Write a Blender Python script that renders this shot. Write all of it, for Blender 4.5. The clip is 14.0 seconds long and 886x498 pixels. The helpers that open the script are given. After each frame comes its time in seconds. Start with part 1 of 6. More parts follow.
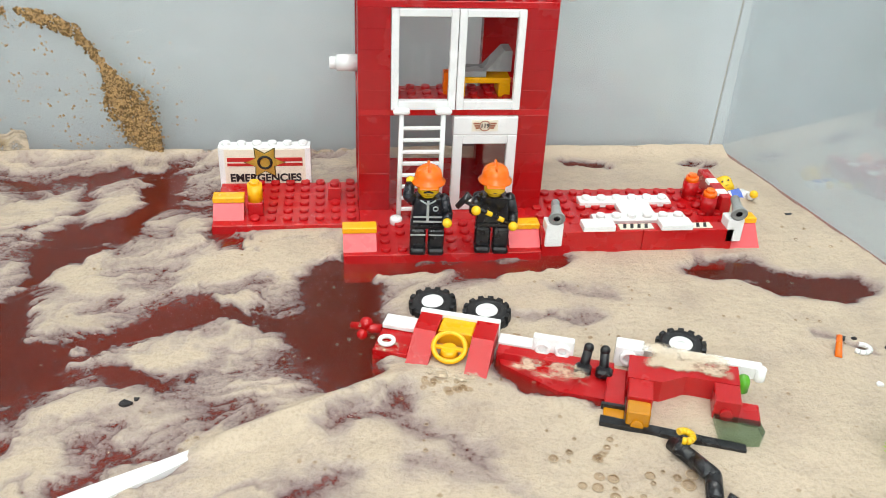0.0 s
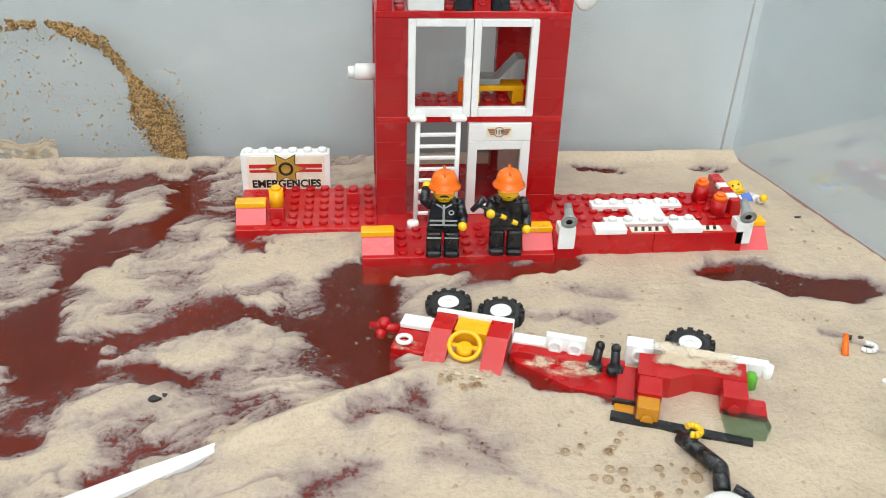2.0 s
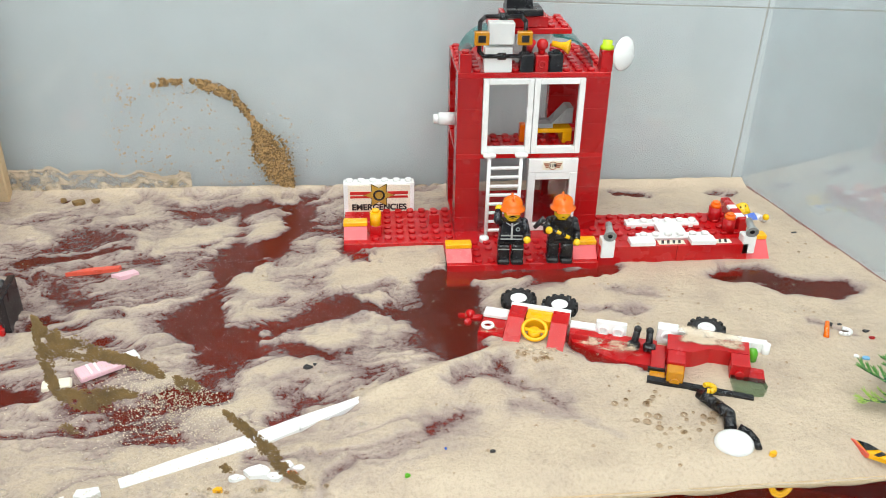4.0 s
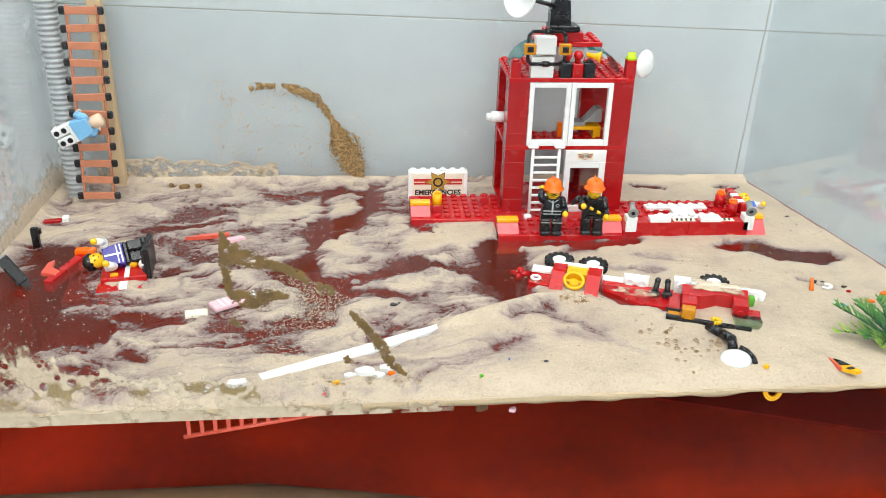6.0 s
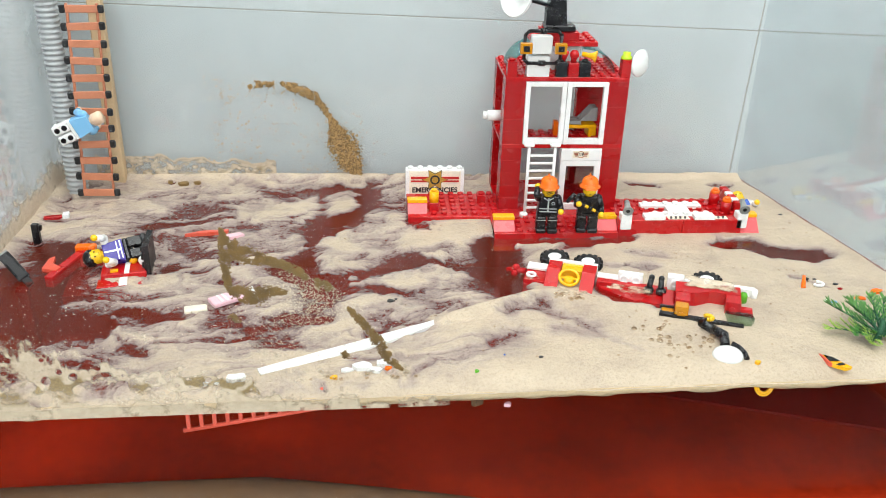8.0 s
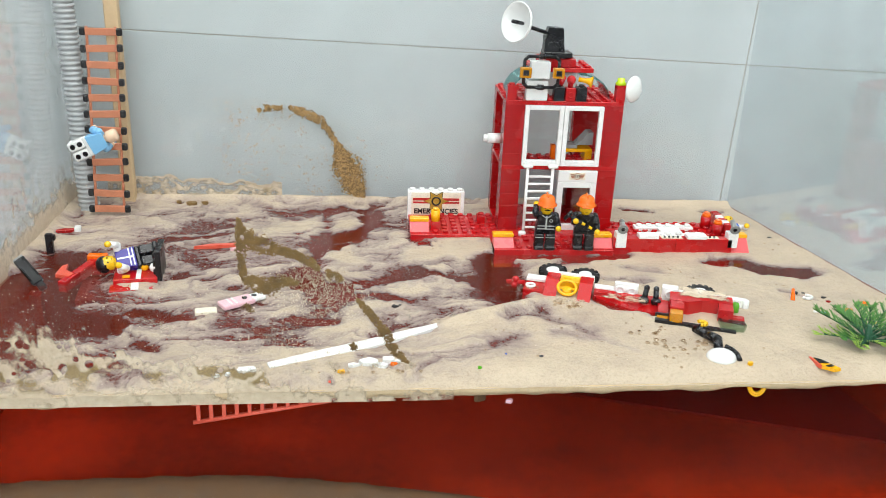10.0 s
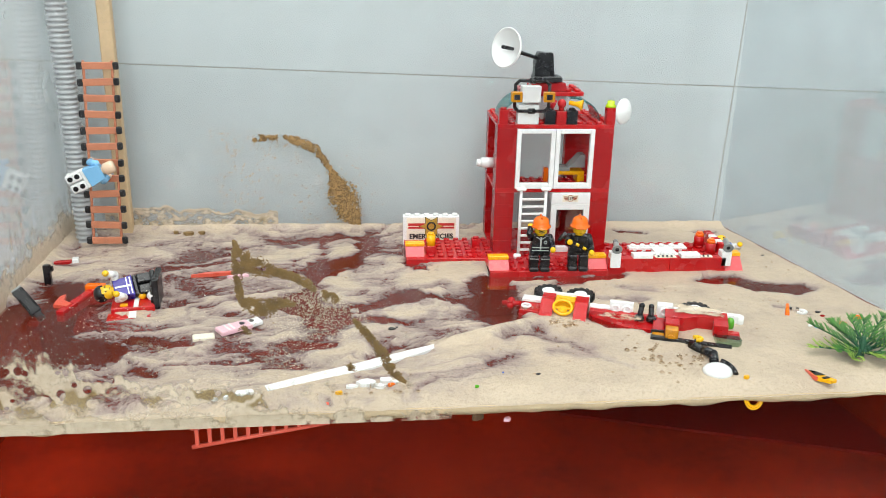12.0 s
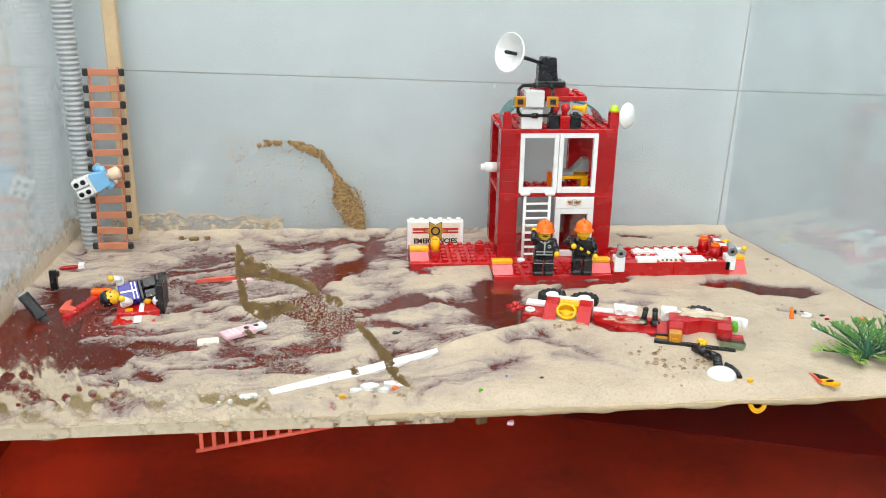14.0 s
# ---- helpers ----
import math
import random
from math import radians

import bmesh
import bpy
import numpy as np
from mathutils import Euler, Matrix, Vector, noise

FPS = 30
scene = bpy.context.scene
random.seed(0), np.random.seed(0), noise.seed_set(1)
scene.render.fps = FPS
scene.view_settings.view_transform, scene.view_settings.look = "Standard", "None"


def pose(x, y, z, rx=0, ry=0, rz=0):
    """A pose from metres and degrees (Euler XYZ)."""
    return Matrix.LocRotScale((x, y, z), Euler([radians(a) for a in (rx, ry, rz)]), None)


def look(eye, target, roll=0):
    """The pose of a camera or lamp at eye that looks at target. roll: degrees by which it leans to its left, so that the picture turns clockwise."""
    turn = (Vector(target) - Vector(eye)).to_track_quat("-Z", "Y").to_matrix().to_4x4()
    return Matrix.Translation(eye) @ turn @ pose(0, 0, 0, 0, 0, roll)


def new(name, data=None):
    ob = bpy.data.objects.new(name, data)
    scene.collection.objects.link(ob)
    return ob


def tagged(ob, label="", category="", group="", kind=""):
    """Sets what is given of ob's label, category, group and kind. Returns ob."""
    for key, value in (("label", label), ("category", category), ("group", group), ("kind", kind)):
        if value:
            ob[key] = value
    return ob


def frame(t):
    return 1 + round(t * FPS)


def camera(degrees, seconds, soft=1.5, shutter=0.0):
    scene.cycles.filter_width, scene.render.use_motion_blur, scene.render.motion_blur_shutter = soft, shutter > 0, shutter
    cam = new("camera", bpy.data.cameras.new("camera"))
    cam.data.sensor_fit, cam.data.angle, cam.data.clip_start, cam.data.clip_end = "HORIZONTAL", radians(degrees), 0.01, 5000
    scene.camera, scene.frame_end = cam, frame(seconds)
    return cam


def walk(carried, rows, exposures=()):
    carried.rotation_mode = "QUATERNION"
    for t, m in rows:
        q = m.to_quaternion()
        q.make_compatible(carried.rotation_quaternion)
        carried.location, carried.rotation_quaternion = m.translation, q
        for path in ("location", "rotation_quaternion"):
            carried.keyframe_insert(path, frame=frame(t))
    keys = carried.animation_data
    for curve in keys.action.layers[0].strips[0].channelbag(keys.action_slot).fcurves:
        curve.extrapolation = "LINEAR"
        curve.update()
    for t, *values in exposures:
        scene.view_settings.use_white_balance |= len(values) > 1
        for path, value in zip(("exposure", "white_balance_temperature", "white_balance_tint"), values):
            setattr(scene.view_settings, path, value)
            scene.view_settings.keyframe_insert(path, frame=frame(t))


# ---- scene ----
cam = camera(54.0, 14.0, soft=0.6)
# seconds, eye, point looked at (both in decimetres), lean
PATH = [
    (0, (0.056, 0.095, 2.125), (0.288, 1.81, 1.121), 2.7), 
    (0.5, (0.032, 0.031, 2.147), (0.258, 1.745, 1.141), 2.4), 
    (1, (0.041, 0.011, 2.158), (0.256, 1.728, 1.154), 2.2), 
    (1.5, (0.04, -0.005, 2.161), (0.248, 1.716, 1.165), 2.1), 
    (2, (0.047, -0.024, 2.162), (0.241, 1.704, 1.174), 1.9), 
    (2.5, (0.046, -0.039, 2.171), (0.227, 1.7, 1.2), 2.1), 
    (5, (-0.769, -1.908, 2.901), (-0.623, -0.136, 1.986), 0.6), 
    (5.5, (-0.853, -2.152, 2.786), (-0.707, -0.364, 1.9), 1.1), 
    (6, (-0.819, -2.212, 2.741), (-0.674, -0.415, 1.875), 1.5), 
    (6.5, (-0.858, -2.244, 2.702), (-0.708, -0.446, 1.839), 1.9), 
    (7, (-0.843, -2.235, 2.732), (-0.689, -0.44, 1.862), 1.9), 
    (7.5, (-0.824, -2.275, 2.741), (-0.664, -0.481, 1.871), 1.9), 
    (8, (-0.816, -2.275, 2.768), (-0.666, -0.481, 1.897), 1.7), 
    (10.5, (-0.929, -2.656, 2.465), (-0.754, -0.792, 1.763), 2.5), 
    (11, (-0.91, -2.663, 2.445), (-0.733, -0.791, 1.765), 2.0), 
    (11.5, (-0.9, -2.676, 2.461), (-0.721, -0.801, 1.789), 1.6), 
    (12, (-0.903, -2.679, 2.459), (-0.726, -0.801, 1.794), 1.3), 
    (12.5, (-0.917, -2.694, 2.457), (-0.746, -0.813, 1.799), 1.2), 
    (13, (-0.923, -2.706, 2.449), (-0.757, -0.823, 1.797), 1.1), 
    (13.5, (-0.908, -2.716, 2.445), (-0.744, -0.831, 1.795), 1.1), 
    (14, (-0.884, -2.699, 2.452), (-0.722, -0.815, 1.8), 1.0),
]
walk(cam, [(t, look([c / 10 for c in eye], [c / 10 for c in aim], roll)) for t, eye, aim, roll in PATH],
     exposures=[(0.0, -0.28), (1.0, -0.40), (2.5, -0.38), (5.0, -0.26), (7.5, -0.19), (10.5, -0.32), (14.0, -0.28)])
# ---- world and lamps ----
world = bpy.data.worlds.new("room_air")
world.use_nodes = True
scene.world = world
world.node_tree.nodes["Background"].inputs[0].default_value = (0.95, 0.97, 1.0, 1)
world.node_tree.nodes["Background"].inputs[1].default_value = 0.25


def area_lamp(name, eye, target, sx, sy, power, color):
    data = bpy.data.lights.new(name, "AREA")
    data.shape, data.size, data.size_y, data.energy, data.color = "RECTANGLE", sx, sy, power, color
    ob = new(name, data)
    ob.matrix_world = look(eye, target)
    return ob


area_lamp("ceiling_lamp", (-0.06, 0.02, 1.50), (-0.05, 0.25, 0), 1.5, 0.9, 21.5, (1.0, 0.985, 0.97))
# added fill from behind the camera to lift the walls; no window there
area_lamp("front_fill", (-0.25, -1.5, 0.75), (0, 0.5, 0.1), 1.7, 1.3, 44, (0.94, 0.975, 1.0))


# ---- materials ----
def srgb(r, g, b):
    return tuple(((c / 255) / 12.92 if c < 10 else ((c / 255 + 0.055) / 1.055) ** 2.4) for c in (r, g, b)) + (1,)


def blank(name):
    m = bpy.data.materials.new(name)
    m.use_nodes = True
    nt = m.node_tree
    return m, nt, nt.nodes["Principled BSDF"]


def node(nt, kind, **values):
    n = nt.nodes.new(kind)
    for key, value in values.items():
        n.inputs[key.replace("_", " ")].default_value = value
    return n


def noise_tex(nt, scale, detail=4.0, rough=0.55, space="Object"):
    co = nt.nodes.new("ShaderNodeTexCoord")
    n = node(nt, "ShaderNodeTexNoise", Scale=scale, Detail=detail, Roughness=rough)
    nt.links.new(co.outputs[space], n.inputs["Vector"])
    return n


def ramp(nt, source, stops):
    r = nt.nodes.new("ShaderNodeValToRGB")
    e = r.color_ramp.elements
    while len(e) < len(stops):
        e.new(0.5)
    for i, (p, c) in enumerate(stops):
        e[i].position, e[i].color = p, c
    nt.links.new(source, r.inputs[0])
    return r


def shade(c, k):
    return (min(c[0] * k, 1), min(c[1] * k, 1), min(c[2] * k, 1), 1)


def surface(name, color, rough=0.3, spread=0.12, scale=60.0, fine=500.0, bump=0.15, metal=0.0, shine=0.5):
    """Colour with blotches and grain at two scales, bump and uneven gloss."""
    m, nt, p = blank(name)
    broad, grain = noise_tex(nt, scale), noise_tex(nt, fine, 3.0, 0.6)
    mix = nt.nodes.new("ShaderNodeMath")
    mix.operation = "MULTIPLY_ADD"
    mix.inputs[1].default_value = 0.35
    nt.links.new(grain.outputs[0], mix.inputs[0])
    scaled = nt.nodes.new("ShaderNodeMath")
    scaled.operation = "MULTIPLY"
    scaled.inputs[1].default_value = 0.65
    nt.links.new(broad.outputs[0], scaled.inputs[0])
    nt.links.new(scaled.outputs[0], mix.inputs[2])
    r = ramp(nt, mix.outputs[0], [(0.3, shade(color, 1 - spread)), (0.7, shade(color, 1 + spread))])
    nt.links.new(r.outputs[0], p.inputs["Base Color"])
    g = node(nt, "ShaderNodeMapRange", From_Min=0.3, From_Max=0.7, To_Min=max(rough - 0.1, 0.03), To_Max=rough + 0.12)
    nt.links.new(broad.outputs[0], g.inputs[0])
    nt.links.new(g.outputs[0], p.inputs["Roughness"])
    p.inputs["Metallic"].default_value = metal
    p.inputs["Specular IOR Level"].default_value = shine
    if bump:
        b = node(nt, "ShaderNodeBump", Strength=bump, Distance=0.0006)
        nt.links.new(mix.outputs[0], b.inputs["Height"])
        nt.links.new(b.outputs[0], p.inputs["Normal"])
    return m


def plastic(name, r, g, b, rough=0.24, spread=0.07):
    return surface(name, srgb(r, g, b), rough, spread, 45.0, 900.0, 0.05)


def schlick(nt, ior):
    """Mirror share by the angle of view, the same from both sides."""
    f0 = ((ior - 1) / (ior + 1)) ** 2
    lw = node(nt, "ShaderNodeLayerWeight", Blend=0.5)
    pw = nt.nodes.new("ShaderNodeMath")
    pw.operation, pw.inputs[1].default_value = "POWER", 5.0
    nt.links.new(lw.outputs["Facing"], pw.inputs[0])
    r = node(nt, "ShaderNodeMapRange", To_Min=f0, To_Max=1.0)
    nt.links.new(pw.outputs[0], r.inputs[0])
    return r


def clear(name, color, gloss=1.5, tint=1.0, rough=0.02, haze=0.0, haze_color=(0.6, 0.65, 0.66, 1)):
    """A thin pane: lets light through, mirrors by its angle, with a film of dirt."""
    m, nt, p = blank(name)
    nt.nodes.remove(p)
    tr = node(nt, "ShaderNodeBsdfTransparent", Color=color)
    gl = node(nt, "ShaderNodeBsdfGlossy", Roughness=rough)
    fr = schlick(nt, gloss)
    mix = nt.nodes.new("ShaderNodeMixShader")
    nt.links.new(fr.outputs[0], mix.inputs[0])
    nt.links.new(tr.outputs[0], mix.inputs[1])
    nt.links.new(gl.outputs[0], mix.inputs[2])
    out = nt.nodes["Material Output"]
    last = mix
    if haze:
        df = node(nt, "ShaderNodeBsdfDiffuse", Color=haze_color)
        n = noise_tex(nt, 9.0, 6.0, 0.62)
        f = node(nt, "ShaderNodeMapRange", From_Min=0.35, From_Max=0.75, To_Min=haze * 0.25, To_Max=haze)
        nt.links.new(n.outputs[0], f.inputs[0])
        last = nt.nodes.new("ShaderNodeMixShader")
        nt.links.new(f.outputs[0], last.inputs[0])
        nt.links.new(mix.outputs[0], last.inputs[1])
        nt.links.new(df.outputs[0], last.inputs[2])
    nt.links.new(last.outputs[0], out.inputs["Surface"])
    return m


RED = plastic("red_plastic", 186, 14, 18)
DEEP = plastic("deep_red_plastic", 166, 10, 14)
PINK = plastic("pink_red_plastic", 226, 92, 96, 0.3)
WHITE = plastic("white_plastic", 240, 240, 238)
YELLOW = plastic("yellow_plastic", 248, 180, 10)
ORANGE = plastic("orange_plastic", 248, 112, 8)
BLACK = plastic("black_plastic", 22, 22, 26, 0.28)
GREY = plastic("grey_plastic", 150, 152, 150, 0.3)
LIME = plastic("lime_plastic", 190, 220, 30, 0.2)
GREEN = plastic("green_plastic", 90, 170, 40, 0.2)
SKY = plastic("light_blue_plastic", 130, 190, 232)
FLESH = plastic("pale_plastic", 238, 206, 176)
HEAD = plastic("yellow_head_plastic", 246, 196, 30)
BLUE = plastic("blue_plastic", 40, 90, 190)
ROSE = plastic("pale_pink_plastic", 236, 190, 200, 0.35)
CORAL = plastic("coral_plastic", 226, 92, 70, 0.35)
AMBER = plastic("amber_plastic", 196, 130, 14, 0.1)
RUBBER = surface("black_rubber", srgb(30, 30, 32), 0.6, 0.2, 80, 900, 0.3)
INK = surface("black_ink", srgb(26, 24, 24), 0.5, 0.1, 80, 800, 0.0)
REDINK = surface("red_ink", srgb(190, 40, 36), 0.4, 0.1, 80, 800, 0.0)
BRONZE = surface("bronze_ink", srgb(156, 86, 48), 0.4, 0.15, 200, 900, 0.0)
GOLD = surface("gold_ink", srgb(188, 150, 60), 0.35, 0.25, 200, 900, 0.0)
STICKER = surface("cream_sticker", srgb(236, 228, 208), 0.35, 0.05, 60, 500, 0.0)
TEAL = clear("teal_clear_plastic", (0.40, 0.76, 0.74, 1), 1.5)
SMOKE = clear("smoky_clear_plastic", (0.88, 0.78, 0.78, 1), 1.9)
SEAGLASS = clear("sea_green_clear_plastic", (0.50, 0.62, 0.52, 1), 1.5)
GLASS = clear("tank_glass", (0.97, 0.985, 0.975, 1), 1.1)
GLASS_BACK = clear("back_glass", (0.96, 0.985, 0.975, 1), 1.5, rough=0.012, haze=0.16, haze_color=(0.72, 0.74, 0.75, 1))
GLASS_LEFT = clear("left_glass", (0.97, 0.99, 0.985, 1), 2.5, haze=0.34, haze_color=(0.86, 0.90, 0.89, 1))
GLASS_SIDE = clear("side_glass", (0.93, 0.97, 0.965, 1), 2.4, haze=0.20, haze_color=(0.55, 0.60, 0.59, 1))
TIMBER = surface("pale_timber", srgb(206, 178, 140), 0.6, 0.16, 25, 300, 0.4)
RUNG = surface("brown_rung_wood", srgb(196, 124, 92), 0.6, 0.18, 120, 600, 0.4)
TAPE = surface("black_tape", srgb(34, 34, 36), 0.5, 0.2, 120, 800, 0.4)
SAND = surface("wet_brown_sand", srgb(132, 104, 62), 0.75, 0.35, 220, 1800, 0.9)
PALESAND = surface("pale_sand", srgb(204, 184, 148), 0.8, 0.3, 220, 1800, 0.9)
STEEL = surface("grey_ribbed_hose", srgb(172, 174, 175), 0.3, 0.12, 80, 500, 0.1)
LINER = surface("red_tub_plastic", srgb(142, 36, 9), 0.85, 0.40, 14, 160, 0.25, shine=0.05)
# LINER with shade put into the colour; also on sunk beam and car floor
LINER_DARK = surface("darkened_tub_plastic", srgb(112, 20, 6), 0.8, 0.25, 16, 160, 0.25, shine=0.05)
SILT = surface("dark_wet_silt", srgb(96, 68, 42), 0.8, 0.3, 60, 900, 0.6)
PLASTER = surface("white_plaster", srgb(228, 228, 224), 0.8, 0.04, 4, 60, 0.2)
LEAF = surface("green_plant_plastic", srgb(84, 140, 60), 0.4, 0.35, 90, 700, 0.2)
LEAFTIP = surface("pale_green_plant_plastic", srgb(160, 190, 84), 0.4, 0.3, 90, 700, 0.2)
STEM = surface("dark_green_stem", srgb(30, 84, 56), 0.5, 0.25, 90, 700, 0.2)
SLUDGE = surface("floating_black_scrap", srgb(40, 38, 40), 0.5, 0.3, 200, 900, 0.4)


def tile_material():
    m, nt, p = blank("grey_wall_tile")
    a, b = noise_tex(nt, 2.2, 6, 0.6), noise_tex(nt, 55.0, 5, 0.6)
    r = ramp(nt, a.outputs[0], [(0.3, srgb(202, 204, 207)), (0.7, srgb(217, 219, 222))])
    s = ramp(nt, b.outputs[0], [(0.72, (1, 1, 1, 1)), (0.8, (0.82, 0.82, 0.82, 1))])
    mul = nt.nodes.new("ShaderNodeMixRGB")
    mul.blend_type, mul.inputs[0].default_value = "MULTIPLY", 0.5
    nt.links.new(r.outputs[0], mul.inputs[1])
    nt.links.new(s.outputs[0], mul.inputs[2])
    nt.links.new(mul.outputs[0], p.inputs["Base Color"])
    p.inputs["Roughness"].default_value = 0.22
    bump = node(nt, "ShaderNodeBump", Strength=0.06, Distance=0.002)
    nt.links.new(a.outputs[0], bump.inputs["Height"])
    nt.links.new(bump.outputs[0], p.inputs["Normal"])
    return m


TILE = tile_material()
GROUT = surface("grey_grout", srgb(176, 168, 156), 0.8, 0.2, 90, 500, 0.3)


def foam_material():
    """Tan soap foam where the 'foam' weight is high, clear tinted water where it is low."""
    m, nt, p = blank("tan_foam_and_water")
    out = nt.nodes["Material Output"]
    at = nt.nodes.new("ShaderNodeAttribute")
    at.attribute_name = "foam"
    fine, speck, broad = noise_tex(nt, 620.0, 4, 0.7), noise_tex(nt, 260.0, 4, 0.6), noise_tex(nt, 26.0, 5, 0.6)
    jit = nt.nodes.new("ShaderNodeMath")
    jit.operation = "ADD"
    nt.links.new(fine.outputs[0], jit.inputs[0])
    nt.links.new(speck.outputs[0], jit.inputs[1])
    off = nt.nodes.new("ShaderNodeMath")
    off.operation = "MULTIPLY_ADD"
    off.inputs[1].default_value, off.inputs[2].default_value = 0.70, -0.70
    nt.links.new(jit.outputs[0], off.inputs[0])
    total = nt.nodes.new("ShaderNodeMath")
    total.operation = "ADD"
    nt.links.new(at.outputs["Fac"], total.inputs[0])
    nt.links.new(off.outputs[0], total.inputs[1])
    cover = node(nt, "ShaderNodeMapRange", From_Min=0.19, From_Max=0.60)
    cover.interpolation_type = "SMOOTHSTEP"
    nt.links.new(total.outputs[0], cover.inputs[0])
    # thick foam is creamy, thin foam greyer
    thick = ramp(nt, at.outputs["Fac"], [(0.34, srgb(122, 100, 100)), (0.56, srgb(164, 145, 138)), (0.74, srgb(194, 176, 160)), (0.96, srgb(210, 191, 167))])
    tone = ramp(nt, broad.outputs[0], [(0.3, (0.76, 0.74, 0.76, 1)), (0.5, (0.93, 0.93, 0.93, 1)), (0.68, (1, 1, 1, 1))])
    pores = ramp(nt, fine.outputs[0], [(0.34, (0.62, 0.58, 0.55, 1)), (0.50, (0.97, 0.97, 0.97, 1)), (0.66, (1, 1, 1, 1))])
    grainy = nt.nodes.new("ShaderNodeMixRGB")
    grainy.blend_type, grainy.inputs[0].default_value = "MULTIPLY", 0.55
    nt.links.new(tone.outputs[0], grainy.inputs[1])
    nt.links.new(pores.outputs[0], grainy.inputs[2])
    mul = nt.nodes.new("ShaderNodeMixRGB")
    mul.blend_type, mul.inputs[0].default_value = "MULTIPLY", 1.0
    nt.links.new(thick.outputs[0], mul.inputs[1])
    nt.links.new(grainy.outputs[0], mul.inputs[2])
    nt.links.new(mul.outputs[0], p.inputs["Base Color"])
    p.inputs["Roughness"].default_value = 0.55
    p.inputs["Specular IOR Level"].default_value = 0.3
    p.inputs["Coat Weight"].default_value = 0.35
    p.inputs["Coat Roughness"].default_value = 0.16
    p.inputs["Coat IOR"].default_value = 1.33
    b = node(nt, "ShaderNodeBump", Strength=0.75, Distance=0.0011)
    nt.links.new(jit.outputs[0], b.inputs["Height"])
    nt.links.new(b.outputs[0], p.inputs["Normal"])
    tr = node(nt, "ShaderNodeBsdfTransparent", Color=(0.92, 0.62, 0.56, 1))
    gl = node(nt, "ShaderNodeBsdfGlossy", Roughness=0.03)
    fr = schlick(nt, 1.33)
    # red diffuse share paints the tub's bounced light into the clear water
    silt_or_bounce = node(nt, "ShaderNodeBsdfDiffuse", Color=(0.40, 0.072, 0.040, 1))
    bounce_mix = nt.nodes.new("ShaderNodeMixShader")
    bounce_mix.inputs[0].default_value = 0.17
    nt.links.new(tr.outputs[0], bounce_mix.inputs[1])
    nt.links.new(silt_or_bounce.outputs[0], bounce_mix.inputs[2])
    water = nt.nodes.new("ShaderNodeMixShader")
    nt.links.new(fr.outputs[0], water.inputs[0])
    nt.links.new(bounce_mix.outputs[0], water.inputs[1])
    nt.links.new(gl.outputs[0], water.inputs[2])
    mix = nt.nodes.new("ShaderNodeMixShader")
    nt.links.new(cover.outputs[0], mix.inputs[0])
    nt.links.new(water.outputs[0], mix.inputs[1])
    nt.links.new(p.outputs[0], mix.inputs[2])
    nt.links.new(mix.outputs[0], out.inputs["Surface"])
    return m


def film_material():
    """Tan froth on glass: opaque where the 'foam' weight is high, brown where 'silt' is."""
    m, nt, p = blank("tan_froth_film")
    out = nt.nodes["Material Output"]
    at, dirt = nt.nodes.new("ShaderNodeAttribute"), nt.nodes.new("ShaderNodeAttribute")
    at.attribute_name, dirt.attribute_name = "foam", "silt_or_bounce"
    fine, mid = noise_tex(nt, 900.0, 3, 0.7), noise_tex(nt, 240.0, 4, 0.6)
    add = nt.nodes.new("ShaderNodeMath")
    add.operation = "ADD"
    nt.links.new(fine.outputs[0], add.inputs[0])
    nt.links.new(mid.outputs[0], add.inputs[1])
    off = nt.nodes.new("ShaderNodeMath")
    off.operation = "MULTIPLY_ADD"
    off.inputs[1].default_value, off.inputs[2].default_value = 0.5, -0.5
    nt.links.new(add.outputs[0], off.inputs[0])
    total = nt.nodes.new("ShaderNodeMath")
    total.operation = "ADD"
    nt.links.new(at.outputs["Fac"], total.inputs[0])
    nt.links.new(off.outputs[0], total.inputs[1])
    cover = node(nt, "ShaderNodeMapRange", From_Min=0.38, From_Max=0.80, To_Max=0.86)
    nt.links.new(total.outputs[0], cover.inputs[0])
    pale = ramp(nt, mid.outputs[0], [(0.3, srgb(202, 180, 152)), (0.7, srgb(226, 208, 182))])
    brown = ramp(nt, fine.outputs[0], [(0.3, srgb(112, 88, 48)), (0.7, srgb(168, 142, 92))])
    soil = nt.nodes.new("ShaderNodeMath")
    soil.operation = "MULTIPLY_ADD"
    soil.inputs[1].default_value = 0.8
    nt.links.new(off.outputs[0], soil.inputs[0])
    nt.links.new(dirt.outputs["Fac"], soil.inputs[2])
    much = node(nt, "ShaderNodeMapRange", From_Min=0.3, From_Max=0.7)
    nt.links.new(soil.outputs[0], much.inputs[0])
    mix = nt.nodes.new("ShaderNodeMixRGB")
    nt.links.new(much.outputs[0], mix.inputs[0])
    nt.links.new(pale.outputs[0], mix.inputs[1])
    nt.links.new(brown.outputs[0], mix.inputs[2])
    nt.links.new(mix.outputs[0], p.inputs["Base Color"])
    p.inputs["Roughness"].default_value = 0.35
    b = node(nt, "ShaderNodeBump", Strength=0.4, Distance=0.0008)
    nt.links.new(add.outputs[0], b.inputs["Height"])
    nt.links.new(b.outputs[0], p.inputs["Normal"])
    tr = nt.nodes.new("ShaderNodeBsdfTransparent")
    last = nt.nodes.new("ShaderNodeMixShader")
    nt.links.new(cover.outputs[0], last.inputs[0])
    nt.links.new(tr.outputs[0], last.inputs[1])
    nt.links.new(p.outputs[0], last.inputs[2])
    nt.links.new(last.outputs[0], out.inputs["Surface"])
    return m


FOAM = foam_material()
